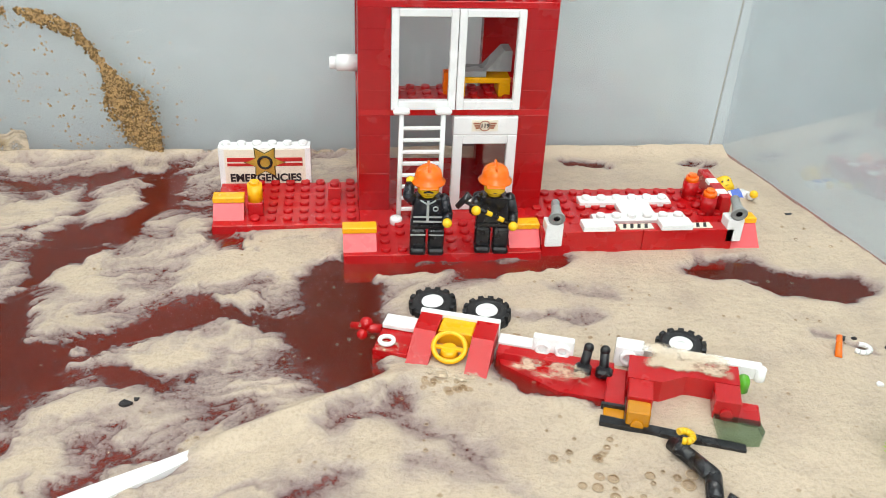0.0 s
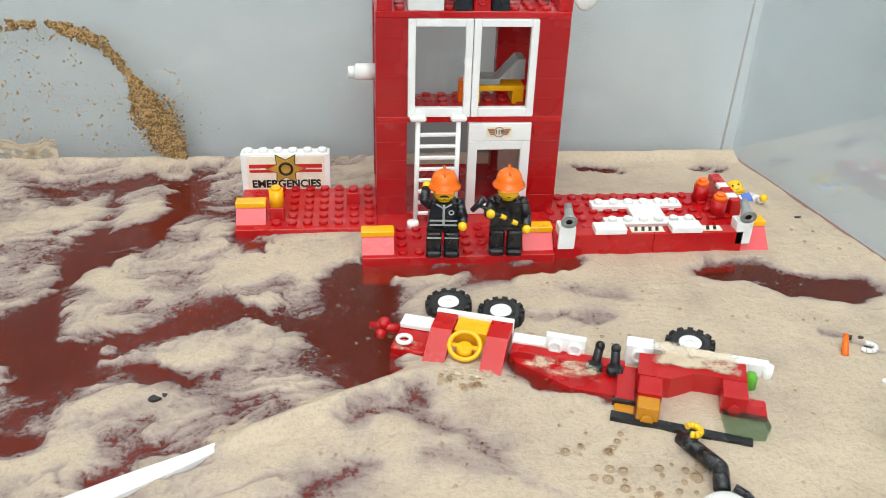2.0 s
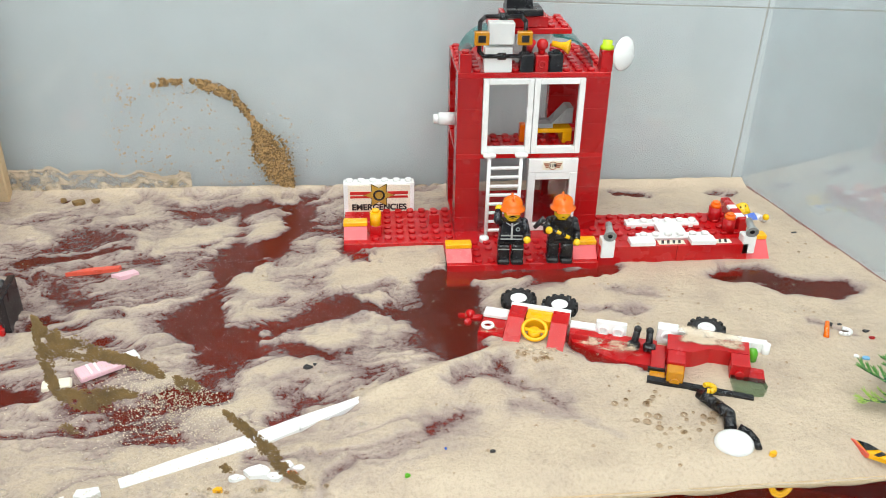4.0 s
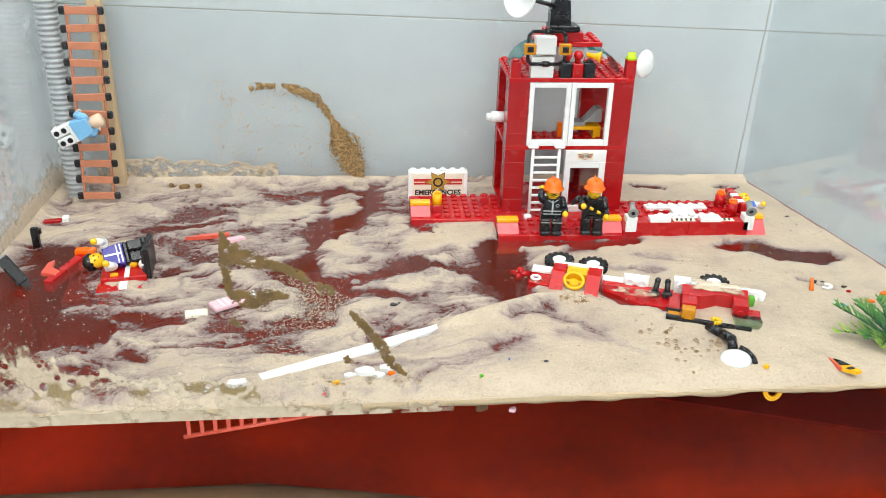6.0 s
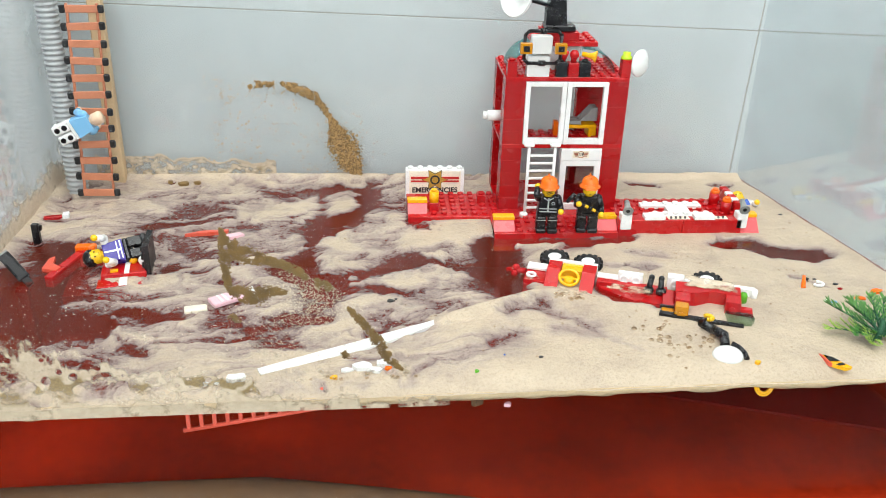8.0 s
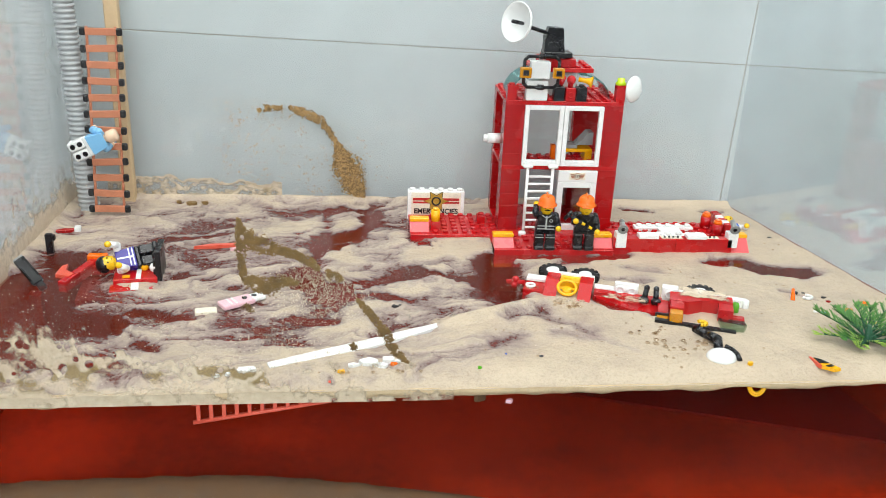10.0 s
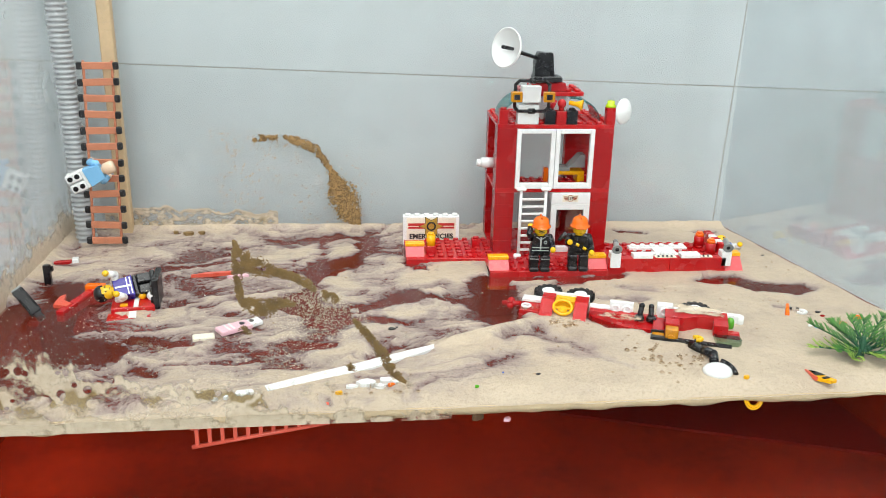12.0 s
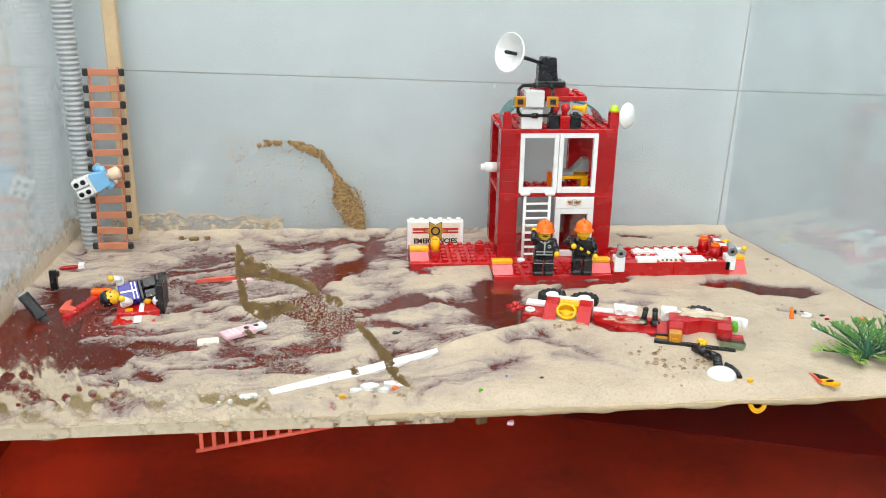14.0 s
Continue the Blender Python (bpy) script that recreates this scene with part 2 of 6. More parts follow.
FILM = film_material()


# ---- mesh helpers ----
def box(bm, x0, x1, y0, y1, z0, z1, mat=0, m=None, bevel=0.0):
    c = Vector(((x0 + x1) / 2, (y0 + y1) / 2, (z0 + z1) / 2))
    made = bmesh.ops.create_cube(bm, size=1, matrix=Matrix.Translation(c) @ Matrix.Diagonal((abs(x1 - x0), abs(y1 - y0), abs(z1 - z0), 1)))
    verts = made["verts"]
    faces = list({f for v in verts for f in v.link_faces})
    if bevel:
        edges = list({e for v in verts for e in v.link_edges})
        got = bmesh.ops.bevel(bm, geom=edges, offset=bevel, segments=1, affect="EDGES", profile=0.5)
        faces = list({f for f in got["faces"]} | {f for f in faces if f.is_valid})
        verts = list({v for f in faces for v in f.verts})
        faces = list({f for v in verts for f in v.link_faces})
    for f in faces:
        f.material_index = mat
    if m is not None:
        bmesh.ops.transform(bm, matrix=m, verts=verts)
    return verts


def cone(bm, base, tip, r0, r1, seg=12, mat=0, smooth=True):
    base, tip = Vector(base), Vector(tip)
    d = tip - base
    turn = d.to_track_quat("Z", "Y").to_matrix().to_4x4()
    made = bmesh.ops.create_cone(bm, cap_ends=True, segments=seg, radius1=r0, radius2=r1, depth=d.length,
                                 matrix=Matrix.Translation((base + tip) / 2) @ turn)
    for f in {f for v in made["verts"] for f in v.link_faces}:
        f.material_index = mat
        f.smooth = smooth and len(f.verts) == 4
    return made["verts"]


def tube(bm, pts, r, seg=8, mat=0):
    for a, b in zip(pts, pts[1:]):
        cone(bm, a, b, r, r, seg, mat)
    for p in pts[1:-1]:
        ball(bm, p, r, mat=mat)


def ball(bm, c, r, mat=0, sx=1, sy=1, sz=1, u=10, v=7, m=None):
    mm = Matrix.Translation(c) @ Matrix.Diagonal((sx, sy, sz, 1))
    if m is not None:
        mm = m @ mm
    made = bmesh.ops.create_uvsphere(bm, u_segments=u, v_segments=v, radius=r, matrix=mm)
    for f in {f for w in made["verts"] for f in w.link_faces}:
        f.material_index, f.smooth = mat, True
    return made["verts"]


def torus(bm, c, R, r, axis=(0, 0, 1), seg=24, ring=8, mat=0):
    turn = Vector(axis).to_track_quat("Z", "Y").to_matrix()
    grid = [[bm.verts.new(Vector(c) + turn @ Vector(((R + r * math.cos(b)) * math.cos(a), (R + r * math.cos(b)) * math.sin(a), r * math.sin(b))))
             for b in [2 * math.pi * j / ring for j in range(ring)]] for a in [2 * math.pi * i / seg for i in range(seg)]]
    for i in range(seg):
        for j in range(ring):
            f = bm.faces.new((grid[i][j], grid[(i + 1) % seg][j], grid[(i + 1) % seg][(j + 1) % ring], grid[i][(j + 1) % ring]))
            f.material_index, f.smooth = mat, True


def lathe(bm, c, profile, axis=(0, 0, 1), seg=24, mat=0):
    """profile: (radius, height) from one end to the other."""
    turn = Vector(axis).to_track_quat("Z", "Y").to_matrix()
    rows = [[bm.verts.new(Vector(c) + turn @ Vector((r * math.cos(a), r * math.sin(a), h)))
             for a in [2 * math.pi * i / seg for i in range(seg)]] for r, h in profile]
    for a, b in zip(rows, rows[1:]):
        for i in range(seg):
            f = bm.faces.new((a[i], a[(i + 1) % seg], b[(i + 1) % seg], b[i]))
            f.material_index, f.smooth = mat, True


def wedge(bm, x0, x1, y0, y1, z0, z1, top=0.35, mat=0):
    """A roof brick: the front (y0) slopes up to the top at the back."""
    ym = y1 - (y1 - y0) * top
    side = [(y0, z0), (y1, z0), (y1, z1), (ym, z1), (y0, z0 + (z1 - z0) * 0.15)]
    a, b = [bm.verts.new((x0, y, z)) for y, z in side], [bm.verts.new((x1, y, z)) for y, z in side]
    fs = [bm.faces.new(a[::-1]), bm.faces.new(b)]
    n = len(side)
    for i in range(n):
        fs.append(bm.faces.new((a[i], a[(i + 1) % n], b[(i + 1) % n], b[i])))
    for f in fs:
        f.material_index = mat


def prism(bm, outline, z0, z1, mat=0, m=None):
    a, b = [bm.verts.new((x, y, z0)) for x, y in outline], [bm.verts.new((x, y, z1)) for x, y in outline]
    fs = [bm.faces.new(a[::-1]), bm.faces.new(b)]
    n = len(outline)
    for i in range(n):
        fs.append(bm.faces.new((a[i], a[(i + 1) % n], b[(i + 1) % n], b[i])))
    for f in fs:
        f.material_index = mat
    bmesh.ops.recalc_face_normals(bm, faces=fs)
    if m is not None:
        bmesh.ops.transform(bm, matrix=m, verts=a + b)


STUD = 0.008


def studs(bm, xs, ys, z, mat=0, r=0.0024, h=0.0018, skip=()):
    for i, x in enumerate(xs):
        for j, y in enumerate(ys):
            if (i, j) not in skip:
                cone(bm, (x, y, z - 0.0002), (x, y, z + h), r, r * 0.95, 12, mat)


def steps(a, b, n):
    w = (b - a) / n
    return [a + w * (i + 0.5) for i in range(n)]


def mesh_of(name, bm, mats):
    bmesh.ops.recalc_face_normals(bm, faces=bm.faces)
    me = bpy.data.meshes.new(name)
    bm.to_mesh(me)
    bm.free()
    for mm in mats if isinstance(mats, (list, tuple)) else [mats]:
        me.materials.append(mm)
    return me


def part(name, bm, mats, parent, label=""):
    ob = new(name, mesh_of(name, bm, mats))
    ob.parent = parent
    return tagged(ob, label)


def thing(name, bm, mats, label, category, group="", kind="", m=None):
    ob = new(name, mesh_of(name, bm, mats))
    if m is not None:
        ob.matrix_world = m
    return tagged(ob, label, category, group, kind)


def holder(name, label, category, at=(0, 0, 0), m=None, group=""):
    ob = new(name)
    ob.empty_display_size = 0.01
    ob.matrix_world = m if m is not None else Matrix.Translation(at)
    return tagged(ob, label, category, group)


def fresh():
    return bmesh.new()


# ---- the tank and the room round it ----
def yfront(x):
    return 0.1695 + 0.026 * x


BL, BR, FR, FL = (-0.3440, 0.485), (0.241, 0.485), (0.305, yfront(0.305)), (-0.3425, yfront(-0.3425))
DEEPZ = -0.088
TOPZ = 0.42


def slab(name, a, b, z0, z1, thick, mat, label, category, kind="structure"):
    """An upright slab from a to b in plan; thick goes to the right-hand side of the way from a to b."""
    d = Vector((b[0] - a[0], b[1] - a[1], 0))
    n = Vector((d.y, -d.x, 0)).normalized() * thick
    bm = fresh()
    prism(bm, [a, b, (b[0] + n.x, b[1] + n.y), (a[0] + n.x, a[1] + n.y)], z0, z1)
    return thing(name, bm, mat, label, category, kind=kind)


for nm, a, b, mat in (("glass_back", BR, BL, GLASS_BACK), ("glass_left", BL, FL, GLASS_LEFT), ("glass_front", FL, FR, GLASS), ("glass_right", FR, BR, GLASS_SIDE)):
    g = slab(nm, a, b, 0.0 if nm in ("glass_left", "glass_right", "glass_back") else DEEPZ, TOPZ, 0.004, mat, "clear wet glass pane of the tank", "glass pane")
    g.visible_shadow = False
for nm, a, b in (("tub_wall_back", BR, BL), ("tub_wall_left", BL, FL), ("tub_wall_right", FR, BR)):
    slab(nm, a, b, DEEPZ, -0.0005, 0.004, LINER, "red plastic tub side under the water", "tub wall")

bm = fresh()
prism(bm, [(x * 1.03, y) for x, y in ((-0.372, 0.497), (-0.345, 0.150), (0.31, 0.165), (0.25, 0.497))], DEEPZ - 0.006, DEEPZ)
thing("floor", bm, LINER, "red plastic tub floor seen through the water", "tub floor", kind="structure")

# room shell
TW = 0.40  # tile size
bm = fresh()
box(bm, -1.0, 1.0, 0.5103, 0.60, -0.6, 1.6)
thing("wall_back", bm, GROUT, "grey grout bed of the tiled wall", "wall", kind="structure")
wall_back = bpy.data.objects["wall_back"]
tile_bm = fresh()
box(tile_bm, -0.2994, 0.2994, -0.0035, 0.004, -0.1995, 0.1995, bevel=0.0003)
tile_mesh = mesh_of("tile", tile_bm, TILE)
for i in range(-2, 1):
    for k in range(-1, 3):
        ob = new("tile", tile_mesh)
        ob.parent = wall_back
        ob.matrix_local = pose(0.2485, 0.513, 0.1265, 0, 1.6, 0) @ pose(0.60 * (i + 0.5), 0, 0.40 * (k + 0.5))
for nm, x0, x1, y0, y1 in (("wall_left", -1.0, -0.70, -1.6, 0.509), ("wall_right", 0.66, 1.0, -1.6, 0.509), ("wall_front", -1.0, 1.0, -1.7, -1.6)):
    bm = fresh()
    box(bm, x0, x1, y0, y1, -0.6, 1.6)
    thing(nm, bm, TILE, "plain grey wall", "wall", kind="structure")
bm = fresh()
box(bm, -1.0, 1.0, -1.7, 0.6, 1.6, 1.7)
thing("ceiling", bm, PLASTER, "white plaster ceiling", "ceiling", kind="structure")
bm = fresh()
box(bm, -1.0, 1.0, -1.7, 0.6, -0.7, -0.6)
thing("ground", bm, TILE, "grey tiled floor", "floor", kind="structure")
bm = fresh()
box(bm, -0.69, 0.65, 0.10, 0.512, -0.14, DEEPZ - 0.008)
thing("ledge", bm, TILE, "grey tiled ledge under the tub", "ledge", kind="structure")


# ---- foam and water surface ----
NOISE_TABLE = np.random.RandomState(7).rand(256, 256)


def smooth_noise(x, y):
    """Value noise between -1 and 1 on a wrapped table."""
    i, j = np.floor(x).astype(int), np.floor(y).astype(int)
    u, v = x - i, y - j
    u, v = u * u * u * (u * (u * 6 - 15) + 10), v * v * v * (v * (v * 6 - 15) + 10)
    i0, i1, j0, j1 = i % 256, (i + 1) % 256, j % 256, (j + 1) % 256
    top = NOISE_TABLE[i0, j0] * (1 - u) + NOISE_TABLE[i1, j0] * u
    low = NOISE_TABLE[i0, j1] * (1 - u) + NOISE_TABLE[i1, j1] * u
    return 2 * (top * (1 - v) + low * v) - 1


def cloud(x, y, octaves=5, fade=0.55):
    total, k, size = 0.0, 1.0, 0.0
    for o in range(octaves):
        total = total + k * smooth_noise(x * 2 ** o + 17.3 * o, y * 2 ** o + 9.1 * o)
        size += k
        k *= fade
    return total / size * 1.6


def stroke(x, y, width, way):
    """Closeness, 1 to 0, to a drifting line; all in millimetres."""
    best = np.full(x.shape, 1e9)
    for (ax, ay), (bx, by) in zip(way, way[1:]):
        dx, dy = bx - ax, by - ay
        f = np.clip(((x - ax) * dx + (y - ay) * dy) / (dx * dx + dy * dy), 0, 1)
        best = np.minimum(best, (x - ax - f * dx) ** 2 + (y - ay - f * dy) ** 2)
    return np.exp(-best / (1.25 * width) ** 2)


# how the cover is broken: (how much thinner, half width, line), in millimetres
RIVERS = [
    (1.3, 11, [(-1, 357), (5, 328), (11, 303)]),
    (1.3, 8, [(10, 361), (42, 351), (80, 353), (105, 356)]),
    (0.9, 8, [(11, 301), (20, 285)]),
    (1.0, 5.5, [(70, 279), (90, 271), (105, 263)]),
    (0.8, 5, [(-62, 399), (-48, 384), (-40, 375)]),
    (1.3, 8, [(186, 350), (205, 348), (213, 333), (233, 326)]),
    (1.2, 7, [(226, 336), (246, 330)]),
    (0.75, 5, [(-1, 308), (-25, 321), (-45, 324), (-64, 318)]),
    (0.6, 5, [(-64, 318), (-80, 306), (-105, 304), (-134, 293)]),
    (0.7, 6, [(-89, 464), (-90, 432), (-102, 410), (-126, 393), (-137, 364), (-137, 322), (-137, 302)]),
    (0.45, 10, [(-153, 466), (-96, 459)]),
    (0.45, 10, [(-141, 314), (-112, 290), (-121, 269)]),
    (0.4, 6, [(-191, 471), (-148, 438)]),
    (0.8, 3.5, [(140, 468), (161, 463)]),
    (0.7, 3.5, [(208, 468), (225, 464)]),
]
THIN = [
    (0.34, 7, [(-10, 291), (8, 264), (-1, 249)]),
    (0.3, 9, [(-79, 288), (-40, 267), (-18, 266)]),
    (0.3, 5, [(20, 260), (39, 248), (54, 236)]),
    (0.24, 6, [(27, 232), (50, 225)]),
    (0.34, 4, [(73, 310), (95, 309), (115, 315)]),
    (0.26, 4, [(98, 332), (128, 326)]),
    (0.5, 3, [(-85, 229), (-64, 230), (-44, 240)]),
    (0.24, 6, [(-32, 251), (-54, 238), (-81, 245)]),
    (0.25, 4, [(8, 282), (34, 263)]),
    (0.28, 4, [(117, 254), (100, 258), (75, 271)]),
    (0.3, 3, [(206, 290), (222, 277)]),
    (0.2, 4, [(57, 216), (76, 207)]),
    (0.22, 4, [(-12, 213), (7, 230)]),
]
PADS = [
    (-0.45, 9, [(-53, 355), (-33, 369), (-9, 352)]),
    (-0.4, 7, [(-37, 380), (-1, 376)]),
    (-0.3, 6, [(-84, 403), (-66, 399)]),
    (-0.35, 8, [(-120, 358), (-103, 329), (-89, 315)]),
    (-0.3, 5, [(-69, 292), (-42, 297), (-15, 307)]),
    (-0.35, 7, [(-166, 410), (-132, 417), (-110, 423)]),
    (-0.3, 5, [(-47, 261), (-18, 266)]),
    (-0.95, 4, [(23, 350), (40, 346), (54, 349)]),
    (-0.8, 5, [(84, 345), (109, 346)]),
    (-0.25, 7, [(-114, 231), (-89, 240)]),
    (-0.3, 4, [(203, 347), (230, 354)]),
    (-0.5, 5, [(-43, 243), (-10, 260), (26, 274)]),
    (-0.2, 4, [(-135, 340), (-118, 321)]),
]
WEST = [
    (1.4, 20, [(-340, 290), (-326, 240), (-305, 205)]),
    (1.0, 12, [(-330, 265), (-300, 245), (-255, 240)]),
    (0.9, 9, [(-300, 200), (-262, 192), (-240, 190)]),
    (1.1, 13, [(-318, 345), (-284, 312), (-293, 288)]),
    (0.8, 8, [(-284, 330), (-250, 318)]),
    (0.9, 7, [(-275, 252), (-246, 247)]),
    (0.8, 5, [(-222, 219), (-213, 208)]),
    (0.6, 4, [(-269, 193), (-263, 179)]),
    (0.7, 4, [(-294, 200), (-287, 180)]),
    (0.7, 4, [(-254, 388), (-205, 396)]),
    (0.7, 5, [(-222, 316), (-198, 310)]),
    (0.6, 5, [(-191, 300), (-170, 292)]),
    (0.7, 4, [(-233, 260), (-205, 252)]),
    (0.6, 10, [(-136, 303), (-108, 283)]),
    (0.5, 4, [(-138, 252), (-112, 247)]),
    (0.75, 6, [(-96, 307), (-72, 314), (-51, 327)]),
    (0.8, 5, [(-89, 463), (-96, 421), (-109, 390), (-128, 369)]),
    (0.5, 3.5, [(-124, 458), (-126, 392)]),
    (0.45, 3, [(-147, 402), (-130, 422)]),
    (0.3, 6, [(-222, 348), (-182, 325)]),
    (0.28, 8, [(-172, 249), (-134, 216)]),
]


def foam_sheet():
    nx, ny = 860, 440
    s, t = np.meshgrid(np.linspace(0, 1, nx), np.linspace(0, 1, ny), indexing="ij")
    x = (1 - t) * ((1 - s) * FL[0] + s * FR[0]) + t * ((1 - s) * BL[0] + s * BR[0])
    y = (1 - t) * ((1 - s) * FL[1] + s * FR[1]) + t * ((1 - s) * BL[1] + s * BR[1])
    # two turns of warping give the marbled swirls
    wx, wy = cloud(x * 14 + 3, y * 17, 4), cloud(x * 14 + 40, y * 17 + 8, 4)
    vx, vy = cloud((x + 0.03 * wx) * 40 + 5, (y + 0.03 * wy) * 52, 4), cloud((x + 0.03 * wy) * 40 + 60, (y + 0.03 * wx) * 52, 4)
    qx, qy = x + 0.026 * wx + 0.008 * vx, y + 0.020 * wy + 0.007 * vy
    bands = cloud(qx * 16, (qy - 0.25 * qx) * 62, 5)
    threads = cloud(qx * 46 + 9, (qy - 0.2 * qx) * 130, 5, 0.62)
    lumps = cloud(x * 50, y * 60, 4)
    crumbs = cloud(qx * 330, qy * 420, 3, 0.7)
    left = 1 / (1 + np.exp((x - 0.02 + 0.35 * (0.30 - y)) / 0.022))
    foam = 0.95 - left * 0.32 + left * (0.27 * bands + 0.24 * threads + 0.10 * lumps + 0.05 * crumbs)
    foam += (1 - left) * (0.07 * lumps + 0.05 * bands + 0.03 * threads)
    px, py = 1000 * (x + 0.0060 * wx + 0.0050 * vx), 1000 * (y + 0.0050 * wy + 0.0046 * vy + 0.0020 * threads)
    for depth, width, way in RIVERS + [(1.35 * d, w, p) for d, w, p in THIN] + PADS + WEST:
        foam -= depth * stroke(px, py, width, way) * (0.78 - 0.50 * threads - 0.28 * bands if 0.55 < depth < 1.0 else 0.95)
    foam += 0.4 * np.exp(-(s / 0.012) ** 2) + 0.25 * np.exp(-((1 - t) / 0.012) ** 2) + 0.6 * np.exp(-(t / 0.012) ** 2)
    foam += 0.22 * np.exp(-((y - 0.1695 - 0.026 * x) / 0.020) ** 2) / (1 + np.exp(-(x + 0.20) / 0.015))
    cover = np.clip((foam - 0.35) / 0.4, 0, 1)
    z = -0.0014 + cover * 0.0022 + cover * (0.0006 * lumps + 0.0004 * bands)
    z += 0.004 * cover * (np.exp(-(s / 0.015) ** 2) + np.exp(-((1 - t) / 0.015) ** 2))
    z -= 0.0062 * np.exp(-(t / 0.030) ** 2)
    # foam draped over the sunk end of the strip
    along = ((x + 0.040) * 0.89 + (y - 0.2388) * 0.455)
    across = (-(x + 0.040) * 0.455 + (y - 0.2388) * 0.89)
    z += 0.0052 * np.exp(-(across / 0.0045) ** 2) / (1 + np.exp(-along / 0.004)) / (1 + np.exp((along - 0.078) / 0.006))
    verts = np.stack([x.ravel(), y.ravel(), z.ravel()], 1)
    idx = np.arange(nx * ny).reshape(nx, ny)
    faces = np.stack([idx[:-1, :-1], idx[1:, :-1], idx[1:, 1:], idx[:-1, 1:]], -1).reshape(-1, 4)
    me = bpy.data.meshes.new("water")
    me.from_pydata(verts.tolist(), [], faces.tolist())
    at = me.attributes.new("foam", "FLOAT", "POINT")
    at.data.foreach_set("value", np.clip(foam, 0, 1).ravel().astype(np.float32))
    me.polygons.foreach_set("use_smooth", np.ones(len(me.polygons), dtype=bool))
    me.materials.append(FOAM)
    return tagged(new("water", me), "tan soapy foam drifting over dark red water", "water", kind="structure")


foam_sheet()
bm = fresh()
n = 160
top, mid, low = [], [], []
for i in range(n + 1):
    x = FL[0] + (FR[0] - FL[0]) * i / n
    k = noise.fractal((x * 25, 0, 2.2), 1, 2, 4)
    top.append(bm.verts.new((x, yfront(x) + 0.0012, -0.0050)))
    mid.append(bm.verts.new((x, yfront(x) + 0.0006, -0.0072)))
    low.append(bm.verts.new((x, yfront(x) + 0.0030, -0.0118 + 0.010 * min(x, 0.12) + 0.0022 * k)))
for a, b in ((top, mid), (mid, low)):
    for i in range(n):
        bm.faces.new((a[i], a[i + 1], b[i + 1], b[i])).smooth = True
for i in range(n):
    k = 0.02
    v = [bm.verts.new((low[j].co.x, low[j].co.y + k, low[j].co.z + 0.004)) for j in (i, i + 1)]
    bm.faces.new((low[i], low[i + 1], v[1], v[0]))
SKIRT = surface("tan_foam_edge", srgb(214, 188, 150), 0.6, 0.2, 70, 900, 0.8)
thing("foam_rim", bm, SKIRT, "thick tan foam rim pressed against the front glass", "foam", kind="stuff")
# ---- the toy fire station ----
station = holder("fire_station", "red and white toy brick fire station tower on a studded base", "toy building", (0.06, 0.40, 0.0))
SX, SY = 0.06, 0.40
TX0, TX1, TY0, TY1 = 0.0150, 0.1095, 0.4085, 0.4720
WX0, WX1 = 0.0305, 0.0942
BASE = 0.0032
MIDZ0, MIDZ1 = 0.0548, 0.0580
ROOFZ = 0.1075


def spart(name, bm, mats, parent=None, label=""):
    """A part of the station, built at its place in the room."""
    bmesh.ops.translate(bm, verts=bm.verts, vec=(-SX, -SY, 0))
    return part(name, bm, mats, parent or station, label)


def column(x0, x1, y0, y1, z0, z1, courses, mat):
    """Bricks stacked one on another, each a piece of its own."""
    h = (z1 - z0) / courses
    for k in range(courses):
        bm = fresh()
        box(bm, x0, x1, y0, y1, z0 + k * h + 0.00002, z0 + (k + 1) * h - 0.00002, bevel=0.0001)
        spart("brick", bm, mat)


for x0, x1, y0, y1 in ((TX0, WX0, TY0, TY0 + 0.016), (WX1, TX1, TY0, TY0 + 0.016)):
    column(x0, x1, y0, y1, BASE, MIDZ0, 5, DEEP)
    column(x0, x1, y0, y1, MIDZ1, ROOFZ, 5, DEEP)
for x0, x1, y0, y1 in ((TX0, TX0 + 0.008, TY1 - 0.012, TY1), (TX1 - 0.026, TX1, TY1 - 0.008, TY1)):
    column(x0, x1, y0, y1, BASE, MIDZ0, 5, DEEP)
    column(x0, x1, y0, y1, MIDZ1, ROOFZ, 5, DEEP)
column(TX1 - 0.008, TX1, TY0 + 0.0162, TY1 - 0.0082, BASE, MIDZ0, 5, DEEP)

bm = fresh()
box(bm, TX0, TX1, TY0, TY0 + 0.0340, MIDZ0, MIDZ1, bevel=0.0003)
box(bm, TX0, TX0 + 0.008, TY0 + 0.0341, TY1, MIDZ0, MIDZ1, bevel=0.0003)
box(bm, TX1 - 0.026, TX1, TY0 + 0.0341, TY1, MIDZ0, MIDZ1, bevel=0.0003)
studs(bm, steps(WX0, WX1, 8), steps(TY0 + 0.002, TY0 + 0.034, 4), MIDZ1)
spart("floor_plate", bm, RED, label="studded red upper floor plate")
bm = fresh()
box(bm, TX0, TX1, TY0, TY1, ROOFZ, ROOFZ + 0.0032, bevel=0.0003)
studs(bm, steps(TX0, TX1, 12), steps(TY0, TY1, 8), ROOFZ + 0.0032)
spart("roof_plate", bm, RED, label="studded red roof plate")


